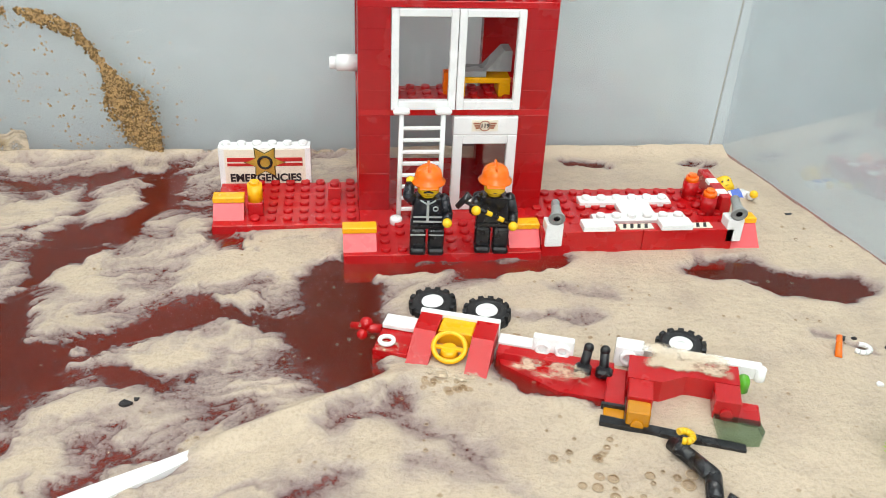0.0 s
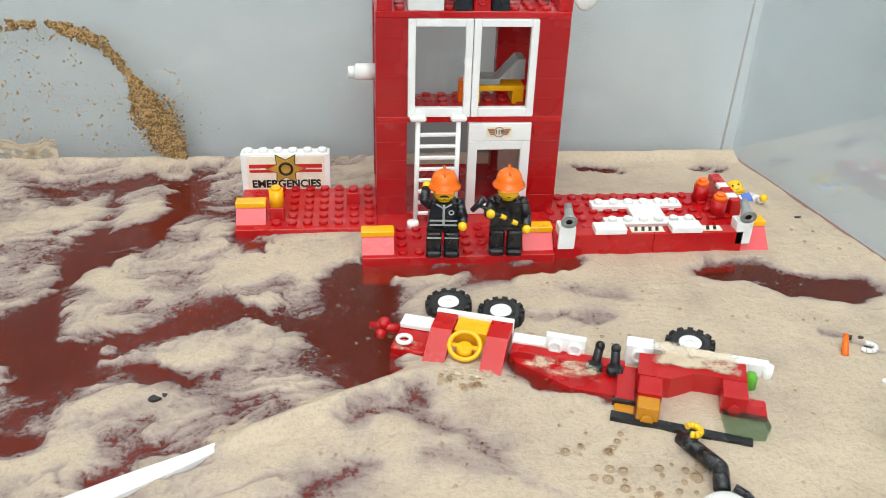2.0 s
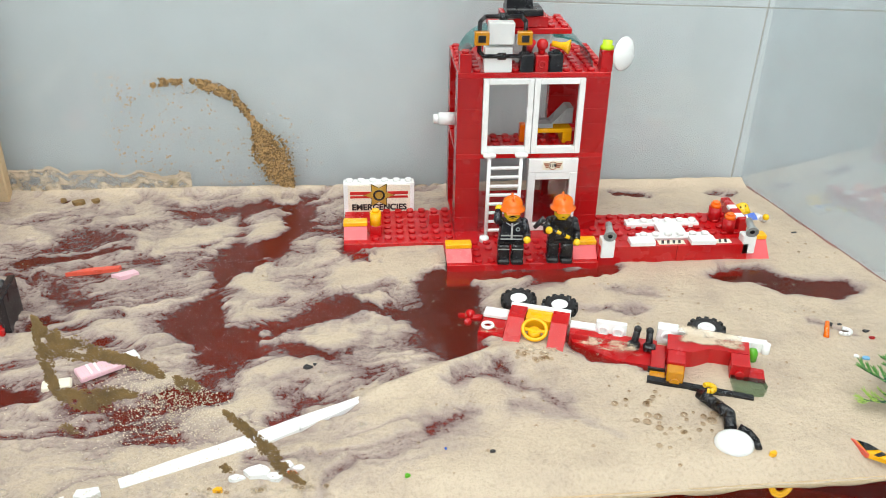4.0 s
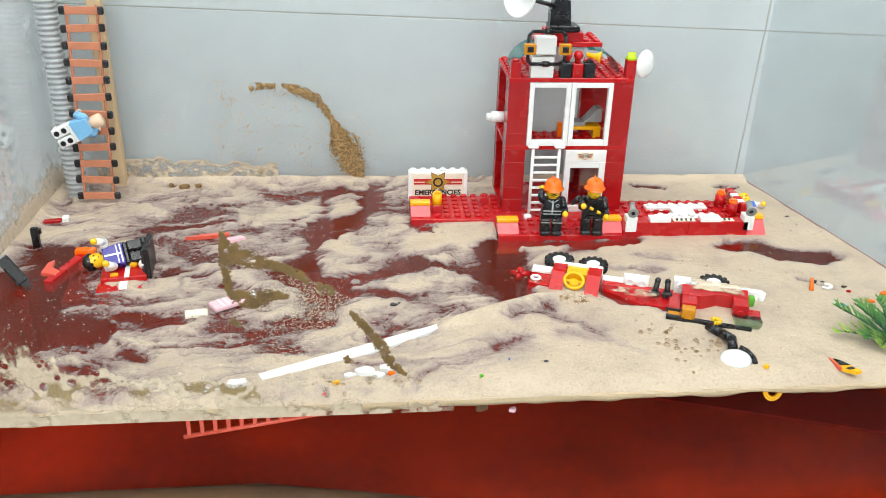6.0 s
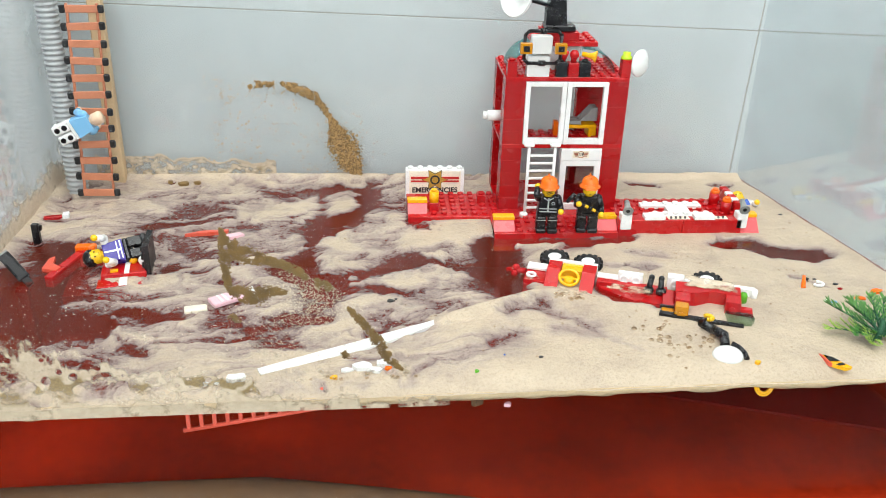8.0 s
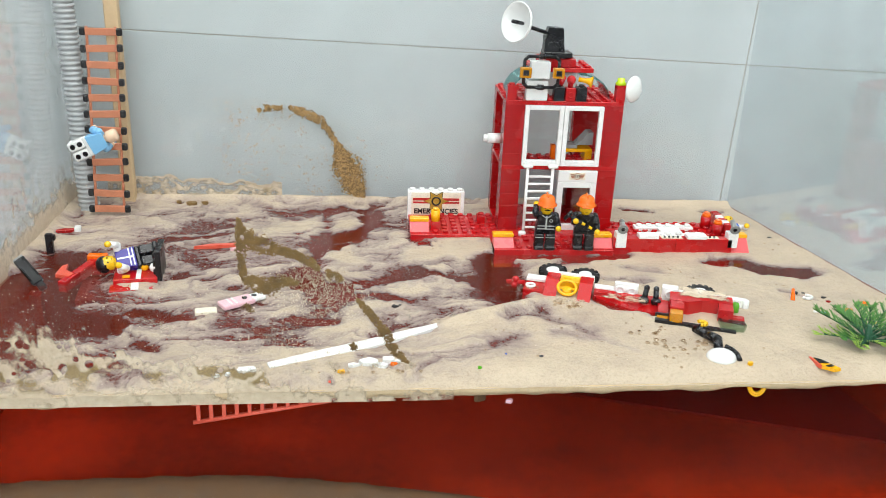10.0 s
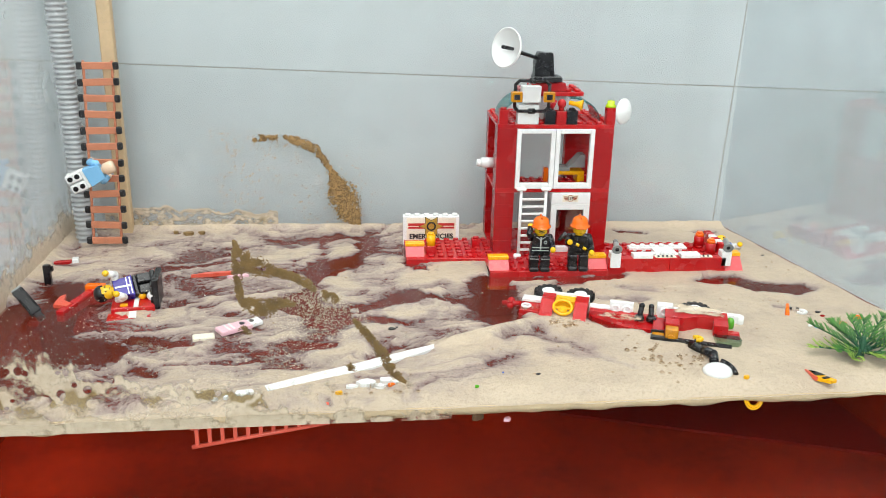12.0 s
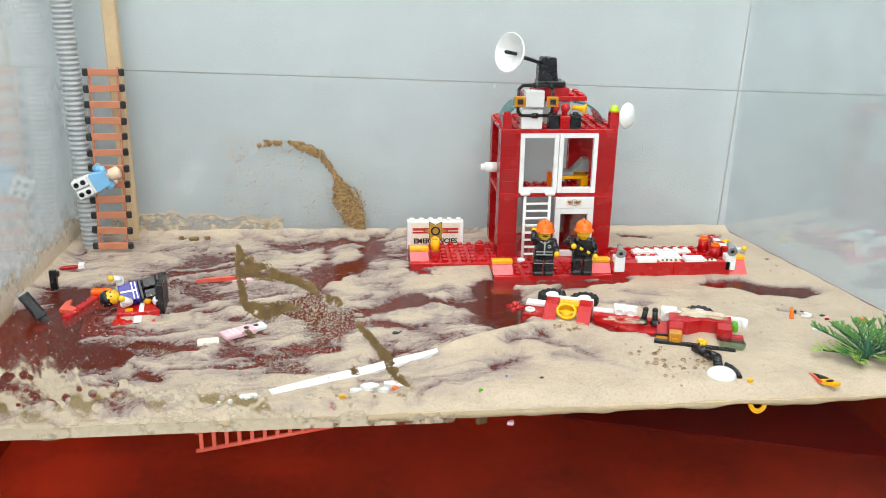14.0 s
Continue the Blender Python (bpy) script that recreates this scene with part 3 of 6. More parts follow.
def frame_part(name, x0, x1, z0, z1, y, w=0.0048, depth=0.004, parent=None, low=None):
    bm = fresh()
    low = low or w
    box(bm, x0, x0 + w, y, y + depth, z0, z1, bevel=0.0003)
    box(bm, x1 - w, x1, y, y + depth, z0, z1, bevel=0.0003)
    box(bm, x0 + w, x1 - w, y + 0.0002, y + depth - 0.0002, z1 - w, z1, bevel=0.0003)
    box(bm, x0 + w, x1 - w, y + 0.0002, y + depth - 0.0002, z0, z0 + low, bevel=0.0003)
    return spart(name, bm, WHITE, parent, "white plastic frame")


XM = 0.0622
frame_part("window_frame", WX0 + 0.0002, XM - 0.0002, MIDZ1 + 0.0002, ROOFZ - 0.0002, TY0 - 0.0016, 0.0036, low=0.0046)
frame_part("window_frame", XM + 0.0002, WX1 - 0.0002, MIDZ1 + 0.0002, ROOFZ - 0.0002, TY0 - 0.0016, 0.0036, low=0.0046)
# lintel panel with its badge, and the door
PX0 = 0.0618
bm = fresh()
box(bm, PX0, WX1 - 0.0002, TY0 - 0.0016, TY0 + 0.006, 0.0452, MIDZ0 - 0.0002, bevel=0.0003)
lintel = spart("lintel_panel", bm, WHITE, label="white panel with a winged number badge")
bm = fresh()
box(bm, 0.0708, 0.0839, TY0 - 0.0019, TY0 - 0.0014, 0.0472, 0.0530)
sticker = spart("sticker", bm, STICKER, lintel, "cream sticker")
frame_part("door_frame", PX0, WX1 - 0.0002, BASE, 0.0450, TY0 - 0.0016, 0.0048, low=0.0052)
bm = fresh()
box(bm, PX0 + 0.005, WX1 - 0.005, TY0 + 0.0002, TY0 + 0.0012, BASE + 0.0055, 0.0400)
door_pane = spart("door_pane", bm, SMOKE, label="smoky clear door pane")
door_pane.visible_shadow = False


def words(text, size, mat, parent, loc, rot=(90, 0, 0), wide=1.0, name="lettering"):
    c = bpy.data.curves.new(name, "FONT")
    c.body, c.size, c.align_x, c.align_y, c.extrude, c.offset = text, size, "CENTER", "CENTER", 0.00008, size * 0.034
    tmp = new(name, c)
    me = bpy.data.meshes.new_from_object(tmp)
    bpy.data.objects.remove(tmp)
    me.materials.append(mat)
    ob = new(name, me)
    ob.parent = parent
    ob.matrix_local = pose(*loc, *rot) @ Matrix.Diagonal((wide, 1, 1, 1))
    return ob


cx, cz = 0.07735 - SX, 0.0501
for sgn in (-1, 1):
    for k in range(3):
        bm = fresh()
        x0, x1 = sgn * 0.0028, sgn * (0.0058 - 0.0006 * k)
        box(bm, min(x0, x1), max(x0, x1), -0.00012, 0.00012, -0.0004, 0.0004, m=pose(cx, TY0 - 0.0020 - SY, cz + 0.0013 - 0.0012 * k))
        part("wing_bar", bm, BRONZE, sticker)
bm = fresh()
torus(bm, (cx, TY0 - 0.0020 - SY, cz), 0.0026, 0.00025, (0, 1, 0), 20, 6)
part("badge_ring", bm, BRONZE, sticker)
words("119", 0.0030, INK, sticker, (cx, TY0 - 0.0021 - SY, cz))

# ladder leaning on the front
bm = fresh()
LX0, LX1 = 0.0346, 0.0574
for x in (LX0, LX1 - 0.0024):
    cone(bm, (x - 0.0012 + 0.0012, 0.398, BASE), (x + 0.0012, TY0 - 0.0040, 0.0585), 0.0013, 0.0013, 8)
    box(bm, x - 0.003, x + 0.0052, TY0 - 0.0065, TY0 - 0.002, 0.0572, 0.0602, bevel=0.001)
ladder = spart("ladder", bm, WHITE, label="white plastic ladder hooked under the window")
for k in range(8):
    f = 0.10 + k * 0.108
    bm = fresh()
    z, y, dx = BASE + f * 0.055, 0.398 + f * (TY0 - 0.402), -0.0012 * (1 - f)
    box(bm, LX0 + 0.002 + dx, LX1 - 0.002 + dx, y - 0.0008, y + 0.0008, z - 0.0009, z + 0.0009, bevel=0.0003)
    spart("rung", bm, WHITE, ladder)
bm = fresh()
lathe(bm, (LX0 - 0.0015, 0.394, BASE), [(0, 0), (0.0032, 0), (0.0032, 0.0028), (0.0026, 0.0034), (0, 0.0034)], seg=16)
spart("foot", bm, WHITE, ladder)

# base plates
bm = fresh()
box(bm, 0.0065, 0.1015, 0.3625, 0.3935, -0.012, BASE, bevel=0.0003)
studs(bm, steps(0.0225, 0.0865, 8), steps(0.3630, 0.3950, 4), BASE, skip=((1, 1), (5, 0), (6, 0), (2, 0), (3, 0)))
spart("front_plate", bm, RED, label="studded red base plate")
bm = fresh()
box(bm, -0.0575, TX0, 0.3938, 0.4418, -0.0118, BASE, bevel=0.0003)
box(bm, TX0 + 0.0001, 0.1095, 0.3938, 0.4730, -0.0118, BASE, bevel=0.0003)
studs(bm, steps(-0.041, 0.015, 7), steps(0.396, 0.444, 6), BASE, skip=((5, 3),))
studs(bm, steps(0.0305, 0.0625, 4), steps(0.396, 0.412, 2), BASE)
spart("base_plate", bm, RED, label="studded red base plate")
bm = fresh()
box(bm, -0.0010, 0.0060, 0.4200, 0.4270, BASE, BASE + 0.0070, bevel=0.0003)
cone(bm, (0.0025, 0.4235, BASE + 0.007), (0.0025, 0.4235, BASE + 0.0088), 0.0024, 0.0023)
spart("brick", bm, RED)


def corner_ramp(x0, x1, y0):
    bm = fresh()
    wedge(bm, x0, x1, y0, y0 + 0.0145, -0.001, 0.0098, 0.35)
    r = spart("slope_brick", bm, PINK, label="faded red slope brick with a yellow tile")
    bm = fresh()
    box(bm, x0 - 0.0003, x1 + 0.0003, y0 + 0.0088, y0 + 0.0158, 0.0098, 0.0128, bevel=0.0004)
    spart("tile", bm, YELLOW, r, "yellow tile")


corner_ramp(0.0065, 0.0222, 0.3628)
corner_ramp(0.0862, 0.1015, 0.3640)
corner_ramp(-0.0575, -0.0425, 0.3965)
corner_ramp(0.1985, 0.2135, 0.3660)
bm = fresh()
box(bm, -0.0406, -0.0330, 0.4035, 0.4110, BASE, 0.0105, 0, bevel=0.0004)
cone(bm, (-0.0368, 0.4072, 0.0105), (-0.0368, 0.4072, 0.0196), 0.0037, 0.0037, 16, 1)
cone(bm, (-0.0368, 0.4072, 0.0196), (-0.0368, 0.4072, 0.0212), 0.0024, 0.0024, 12, 1)
spart("beacon", bm, [RED, YELLOW], label="yellow round brick on a red brick")

# sign board
bm = fresh()
GX0, GX1, GY, GZ0, GZ1 = -0.0582, -0.0098, 0.4420, -0.0110, 0.0240
box(bm, GX0, GX1, GY, GY + 0.0078, GZ0, GZ1, bevel=0.0003)
studs(bm, steps(GX0, GX1, 6), [GY + 0.0039], GZ1)
sign = spart("sign_board", bm, WHITE, label="white brick sign with a gold star and red stripes")
bm = fresh()
box(bm, GX0 + 0.003, GX1 - 0.003, GY - 0.0004, GY + 0.0001, 0.0030, GZ1 - 0.0012)
face = spart("sticker", bm, STICKER, sign, "cream sticker")
gx, gz = (GX0 + GX1) / 2, 0.0156
for sgn in (-1, 1):
    for z0, z1 in ((0.0004, 0.0026), (-0.0022, -0.0006)):
        bm = fresh()
        a, b = sgn * 0.0058, sgn * 0.0198
        box(bm, gx + min(a, b), gx + max(a, b), GY - 0.0007, GY - 0.0003, gz + z0, gz + z1)
        spart("stripe", bm, REDINK, sign)
bm = fresh()
star = [((0.0100 if i % 2 else 0.0054) * math.sin(math.pi * i / 6), (0.0088 if i % 2 else 0.0048) * math.cos(math.pi * i / 6)) for i in range(12)]
prism(bm, [(x * 1.12, y * 1.12) for x, y in star], 0, 0.0003, m=pose(gx, GY - 0.0003, gz, 90, 0, 0))
spart("star_edge", bm, surface("olive_ink", srgb(92, 84, 40), 0.4, 0.2, 200, 900, 0.0), sign, "dark olive star outline")
bm = fresh()
prism(bm, star, 0, 0.0003, m=pose(gx, GY - 0.0006, gz, 90, 0, 0))
spart("star", bm, GOLD, sign, "gold star emblem")
bm = fresh()
torus(bm, (gx, GY - 0.0011, gz), 0.0034, 0.0007, (0, 1, 0), 20, 6)
spart("star_ring", bm, INK, sign)
words("EMERGENCIES", 0.0061, INK, sign, (gx - SX, GY - 0.0007 - SY, 0.0064), wide=0.98)

# landing pad
PZ = 0.0118
bm = fresh()
box(bm, 0.1018, 0.1520, 0.3660, 0.3738, -0.012, PZ, bevel=0.0003)
spart("pad_block", bm, RED, label="red landing pad block")
bm = fresh()
box(bm, 0.1522, 0.1983, 0.3660, 0.3738, -0.012, PZ, bevel=0.0003)
spart("pad_block", bm, RED, label="red landing pad block")
QZ = 0.0030
bm = fresh()
box(bm, 0.1016, 0.2080, 0.3742, 0.4290, -0.006, QZ, bevel=0.0003)
studs(bm, steps(0.104, 0.2070, 13), steps(0.3765, 0.4285, 6), QZ)
spart("pad_plate", bm, RED, label="studded red landing pad plate")


def white_tile(x0, x1, y0, y1, z, knobs=0, turn=0.0):
    bm = fresh()
    m = Matrix.Translation(((x0 + x1) / 2, (y0 + y1) / 2, 0)) @ pose(0, 0, 0, 0, 0, turn) @ Matrix.Translation((-(x0 + x1) / 2, -(y0 + y1) / 2, 0))
    box(bm, x0, x1, y0, y1, z, z + 0.0032, bevel=0.0003)
    if knobs:
        studs(bm, steps(x0, x1, knobs), [(y0 + y1) / 2], z + 0.0032)
    bmesh.ops.transform(bm, matrix=m, verts=bm.verts)
    spart("marking_plate", bm, WHITE, label="white marking plate")


H0 = QZ + 0.0003
white_tile(0.1335, 0.1830, 0.3865, 0.3945, H0, 6)
white_tile(0.1310, 0.1810, 0.4068, 0.4148, H0, 6)
white_tile(0.1500, 0.1680, 0.3947, 0.4066, H0)
white_tile(0.1215, 0.1375, 0.3650, 0.3732, PZ + 0.0002)
white_tile(0.1605, 0.1765, 0.3650, 0.3732, PZ + 0.0002)
for x in (0.149, 0.179):
    bm = fresh()
    box(bm, x - 0.0085, x + 0.0085, 0.3672, 0.3722, PZ + 0.0001, PZ + 0.0006)
    hz = spart("hazard_sticker", bm, STICKER, label="worn hazard striped sticker")
    for k in range(4):
        bm = fresh()
        prism(bm, [(-0.0012, -0.002), (0.0004, -0.002), (0.0016, 0.002), (0, 0.002)], 0, 0.0003, m=pose(x - 0.0058 + 0.0036 * k, 0.3697, PZ + 0.0005))
        spart("stripe", bm, INK, hz)


def horn(x, y):
    bm = fresh()
    box(bm, x - 0.0042, x + 0.0042, y, y + 0.008, 0.0045, PZ + 0.0052, bevel=0.0004)
    stand = spart("white_brick", bm, WHITE, label="white brick under a grey horn")
    bm = fresh()
    lathe(bm, (x, y - 0.0012, PZ + 0.0084), [(0.0016, 0.0005), (0.0030, 0.0012), (0.0039, 0.0), (0.0041, 0.0008), (0.0031, 0.003), (0.0023, 0.006), (0.0021, 0.012), (0.0, 0.012)], (0.12, 0.95, 0.28), 20)
    spart("horn", bm, GREY, stand, "grey plastic horn")
    bm = fresh()
    lathe(bm, (x, y - 0.0010, PZ + 0.0084), [(0, 0.001), (0.0027, 0.001)], (0.12, 0.95, 0.28), 16)
    spart("horn_mouth", bm, BLACK, stand)


horn(0.1072, 0.3645)
horn(0.1985, 0.3660)
for x, y in ((0.1955, 0.4185), (0.1985, 0.4000)):
    bm = fresh()
    cone(bm, (x, y, QZ), (x, y, QZ + 0.0100), 0.0042, 0.0042, 16, 0)
    cone(bm, (x, y, QZ + 0.0100), (x, y, QZ + 0.0124), 0.0036, 0.0034, 16, 1)
    cone(bm, (x, y, QZ + 0.0124), (x, y, QZ + 0.0138), 0.0024, 0.0023, 12, 1)
    spart("beacon", bm, [RED, ORANGE], label="orange light on a red round brick")
bm = fresh()
box(bm, 0.2045, 0.2105, 0.3980, 0.4330, QZ, QZ + 0.0100, bevel=0.0004)
rail = spart("pad_rail", bm, RED, label="red side wall with white stripes")
for k in range(2):
    bm = fresh()
    box(bm, 0.2037, 0.2095, 0.4020 + 0.013 * k, 0.4070 + 0.013 * k, QZ + 0.0085, QZ + 0.0106, bevel=0.0003)
    spart("stripe", bm, WHITE, rail)

# things in the upper room
DY = 0.4262
bm = fresh()
box(bm, 0.0660, 0.0925, DY, DY + 0.014, MIDZ1 + 0.0070, MIDZ1 + 0.0098, bevel=0.0003)
box(bm, 0.0660, 0.0695, DY, DY + 0.014, MIDZ1, MIDZ1 + 0.0070, bevel=0.0003)
box(bm, 0.0865, 0.0925, DY, DY + 0.014, MIDZ1, MIDZ1 + 0.0070, bevel=0.0003)
desk = spart("desk", bm, YELLOW, label="yellow toy desk")
bm = fresh()
box(bm, 0.0650, 0.0800, DY + 0.001, DY + 0.013, MIDZ1 + 0.0099, MIDZ1 + 0.0130, bevel=0.0003)
prism(bm, [(0.0790, MIDZ1 + 0.0130), (0.0925, MIDZ1 + 0.0130), (0.0925, MIDZ1 + 0.0235), (0.0885, MIDZ1 + 0.0235)], 0, 0.012,
      m=Matrix(((1, 0, 0, 0), (0, 0, -1, DY + 0.0130), (0, 1, 0, 0), (0, 0, 0, 1))))
spart("console", bm, GREY, desk, "grey sloped control console")
bm = fresh()
box(bm, 0.0585, 0.0622, 0.428, 0.434, MIDZ1, MIDZ1 + 0.0120, bevel=0.0003)
spart("chair_back", bm, ORANGE, desk, "orange toy chair back")

# left window frame and the white knob
bm = fresh()
box(bm, TX0 + 0.0005, TX0 + 0.004, 0.4250, 0.4300, 0.0690, 0.0830, bevel=0.0003)
knob_base = spart("knob_bracket", bm, BLACK)
bm = fresh()
cone(bm, (TX0 + 0.0005, 0.4275, 0.0752), (TX0 - 0.0100, 0.4275, 0.0752), 0.0042, 0.0042, 16)
cone(bm, (TX0 - 0.0100, 0.4275, 0.0752), (TX0 - 0.0135, 0.4275, 0.0752), 0.0031, 0.0029, 16)
spart("knob", bm, WHITE, knob_base, "white round side knob")
bm = fresh()
box(bm, TX0 + 0.0006, TX0 + 0.0050, TY0 + 0.0165, TY0 + 0.0200, MIDZ1, ROOFZ, bevel=0.0003)
spart("side_post", bm, DEEP)

# roof gear
RZ = ROOFZ + 0.0032
for x in (0.0195, 0.1062):
    bm = fresh()
    h = 0.0115 if x < 0.05 else 0.0135
    box(bm, x - 0.0036, x + 0.0036, TY0 + 0.0002, TY0 + 0.0076, RZ, RZ + h, bevel=0.0003)
    cone(bm, (x, TY0 + 0.0039, RZ + h), (x, TY0 + 0.0039, RZ + h + 0.0017), 0.0024, 0.0024)
    spart("post", bm, RED)
bm = fresh()
lathe(bm, (0.1062, TY0 + 0.004, RZ + 0.0135), [(0, 0.0), (0.0042, 0.0), (0.0042, 0.0018), (0.003, 0.0024), (0.003, 0.0052), (0, 0.0056)], seg=16)
spart("lime_light", bm, LIME, label="lime green roof light")
bm = fresh()
lathe(bm, (0.1182, TY0 + 0.002, RZ + 0.0105), [(0, 0.0018), (0.006, 0.0012), (0.0100, -0.001), (0.0106, -0.0022), (0.0100, -0.0022), (0.006, 0), (0, 0.0005)], (0.62, -0.78, 0.05), 28)
cone(bm, (0.1095, TY0 + 0.005, RZ + 0.0100), (0.118, TY0 + 0.002, RZ + 0.0105), 0.0016, 0.0016)
spart("side_dish", bm, WHITE, label="white side dish")
# teal canopy: quarter-round shells at both sides with a red top
bm = fresh()


def shell(bm, x0, x1, y0, y1, z0, zr, seg=7, t=0.0012, flip=False):
    prof = []
    for i in range(seg + 1):
        a = math.pi / 2 * i / seg
        prof.append((math.cos(a), math.sin(a)))
    outer = [((x1 - (x1 - x0) * c) if not flip else (x0 + (x1 - x0) * c), z0 + zr * sn) for c, sn in prof]
    inner = [((x1 - (x1 - x0 - t) * c) if not flip else (x0 + (x1 - x0 - t) * c), z0 + (zr - t) * sn) for c, sn in prof]
    prism(bm, outer + inner[::-1], 0, y1 - y0, m=Matrix(((1, 0, 0, 0), (0, 0, -1, y1), (0, 1, 0, 0), (0, 0, 0, 1))))


shell(bm, 0.0180, 0.0420, TY0 + 0.009, TY0 + 0.040, RZ, 0.0215)
canopy_l = spart("canopy", bm, TEAL, label="clear teal curved windscreen")
bm = fresh()
shell(bm, 0.0740, 0.1000, TY0 + 0.009, TY0 + 0.040, RZ, 0.0205, flip=True)
canopy_r = spart("canopy", bm, TEAL, label="clear teal curved windscreen")
for ob in (canopy_l, canopy_r):
    ob.visible_shadow = False
bm = fresh()
box(bm, 0.0415, 0.0745, TY0 + 0.022, TY0 + 0.038, RZ, RZ + 0.0185, bevel=0.0003)
spart("white_block", bm, WHITE)
bm = fresh()
box(bm, 0.0360, 0.0850, TY0 + 0.010, TY0 + 0.042, RZ + 0.0210, RZ + 0.0245, bevel=0.0003)
studs(bm, steps(0.0610, 0.0850, 3), steps(TY0 + 0.010, TY0 + 0.042, 4), RZ + 0.0245)
spart("top_plate", bm, RED, label="studded red top plate")
bm = fresh()
box(bm, 0.0430, 0.0705, TY0 + 0.012, TY0 + 0.036, RZ + 0.0246, RZ + 0.0310, bevel=0.0003)
studs(bm, steps(0.0430, 0.0705, 3), steps(TY0 + 0.012, TY0 + 0.036, 3), RZ + 0.0310)
spart("top_block", bm, RED)
bm = fresh()
TB = RZ + 0.0328
box(bm, 0.0440, 0.0660, TY0 + 0.006, TY0 + 0.024, TB, TB + 0.0040, bevel=0.0005)
prism(bm, [(0.0440, 0.004), (0.0600, 0.004), (0.0580, 0.0220), (0.0465, 0.0225), (0.0440, 0.015)], 0, 0.010,
      m=Matrix(((1, 0, 0, 0), (0, 0, -1, TY0 + 0.0190), (0, 1, 0, TB), (0, 0, 0, 1))))
for dx, dz in ((0.0485, 0.010), (0.0535, 0.010), (0.0485, 0.016), (0.0535, 0.016)):
    cone(bm, (dx, TY0 + 0.0092, TB + dz), (dx, TY0 + 0.0078, TB + dz), 0.0016, 0.0014)
mount = spart("dish_mount", bm, BLACK, label="black turntable mount")
D0, D1 = Vector((0.0460, TY0 + 0.010, TB + 0.0180)), Vector((0.0270, TY0 - 0.002, TB + 0.0245))
bm = fresh()
cone(bm, D0, D1, 0.0015, 0.0015, 10)
spart("arm", bm, BLACK, mount)
ax = Vector((-0.80, -0.58, 0.20)).normalized()
dish_c = D1 + Vector((-0.0035, -0.002, 0.002))
bm = fresh()
lathe(bm, dish_c, [(0, 0.0), (0.005, 0.0006), (0.0095, 0.0028), (0.0134, 0.0062), (0.0146, 0.0084), (0.0154, 0.0080), (0.0142, 0.0054), (0.0100, 0.0014), (0.005, -0.0010), (0, -0.0014)], ax, 36)
dish = spart("dish", bm, WHITE, mount, "white plastic dish")
bm = fresh()
cone(bm, dish_c, dish_c + ax * 0.011, 0.0014, 0.0014, 10)
ball(bm, dish_c + ax * 0.011, 0.0015)
spart("feed_pin", bm, BLACK, mount)
# lamp cage on a white pillar
CX, CY, CZ = 0.0402, TY0 - 0.001, RZ + 0.0235
bm = fresh()
box(bm, CX - 0.0095, CX + 0.0075, TY0 + 0.0005, TY0 + 0.0085, RZ, RZ + 0.0155, bevel=0.0004)
pillar = spart("pillar", bm, WHITE, label="white brick pillar with a lamp cage")
bm = fresh()
box(bm, CX - 0.0075, CX + 0.0080, CY, CY + 0.008, CZ - 0.0060, CZ + 0.0070, bevel=0.0004)
spart("lamp_box", bm, WHITE, pillar)
bm = fresh()
w, h = 0.0135, 0.0118
tube(bm, [(CX - w, CY - 0.004, CZ - h + 0.003), (CX - w, CY - 0.004, CZ + h - 0.003), (CX - w + 0.003, CY - 0.004, CZ + h), (CX + w - 0.003, CY - 0.004, CZ + h),
          (CX + w, CY - 0.004, CZ + h - 0.003), (CX + w, CY - 0.004, CZ - h + 0.003), (CX + w - 0.003, CY - 0.004, CZ - h), (CX - w + 0.003, CY - 0.004, CZ - h), (CX - w, CY - 0.004, CZ - h + 0.003)], 0.0013)
ball(bm, (CX - w, CY - 0.004, CZ - h + 0.003), 0.0013)
for z in (CZ + h, CZ - h):
    cone(bm, (CX - 0.0025, CY - 0.004, z), (CX + 0.0025, CY - 0.004, z), 0.0022, 0.0022, 10)
spart("cage", bm, BLACK, pillar, "black bent bar cage")
for sx in (-1, 1):
    bm = fresh()
    x = CX + sx * 0.0128
    box(bm, x - 0.0044, x + 0.0044, CY - 0.0095, CY - 0.0055, CZ - 0.0040, CZ + 0.0040, 0, bevel=0.0005)
    box(bm, x - 0.0022, x + 0.0022, CY - 0.0100, CY - 0.0094, CZ - 0.0020, CZ + 0.0020, 1)
    spart("lamp", bm, [AMBER, BLACK], pillar, "amber square lamp")
# radios and tools on the roof edge
for x in (0.0570, 0.0748):
    bm = fresh()
    box(bm, x - 0.0042, x + 0.0042, TY0 + 0.0003, TY0 + 0.0080, RZ, RZ + 0.0110, bevel=0.0004)
    cone(bm, (x, TY0 + 0.004, RZ + 0.0110), (x, TY0 + 0.004, RZ + 0.0128), 0.0024, 0.0023)
    spart("black_brick", bm, BLACK)
bm = fresh()
box(bm, 0.0620, 0.0700, TY0 + 0.0003, TY0 + 0.0080, RZ, RZ + 0.0105, bevel=0.0004)
torus(bm, (0.066, TY0, RZ + 0.0050), 0.0020, 0.0005, (0, 1, 0), 16, 6)
cone(bm, (0.0660, TY0 + 0.004, RZ + 0.0105), (0.0660, TY0 + 0.004, RZ + 0.0150), 0.0020, 0.0024)
ball(bm, (0.0660, TY0 + 0.003, RZ + 0.0165), 0.0036)
cone(bm, (0.0580, TY0 + 0.004, RZ + 0.0120), (0.0590, TY0 + 0.001, RZ + 0.0190), 0.0018, 0.0026)
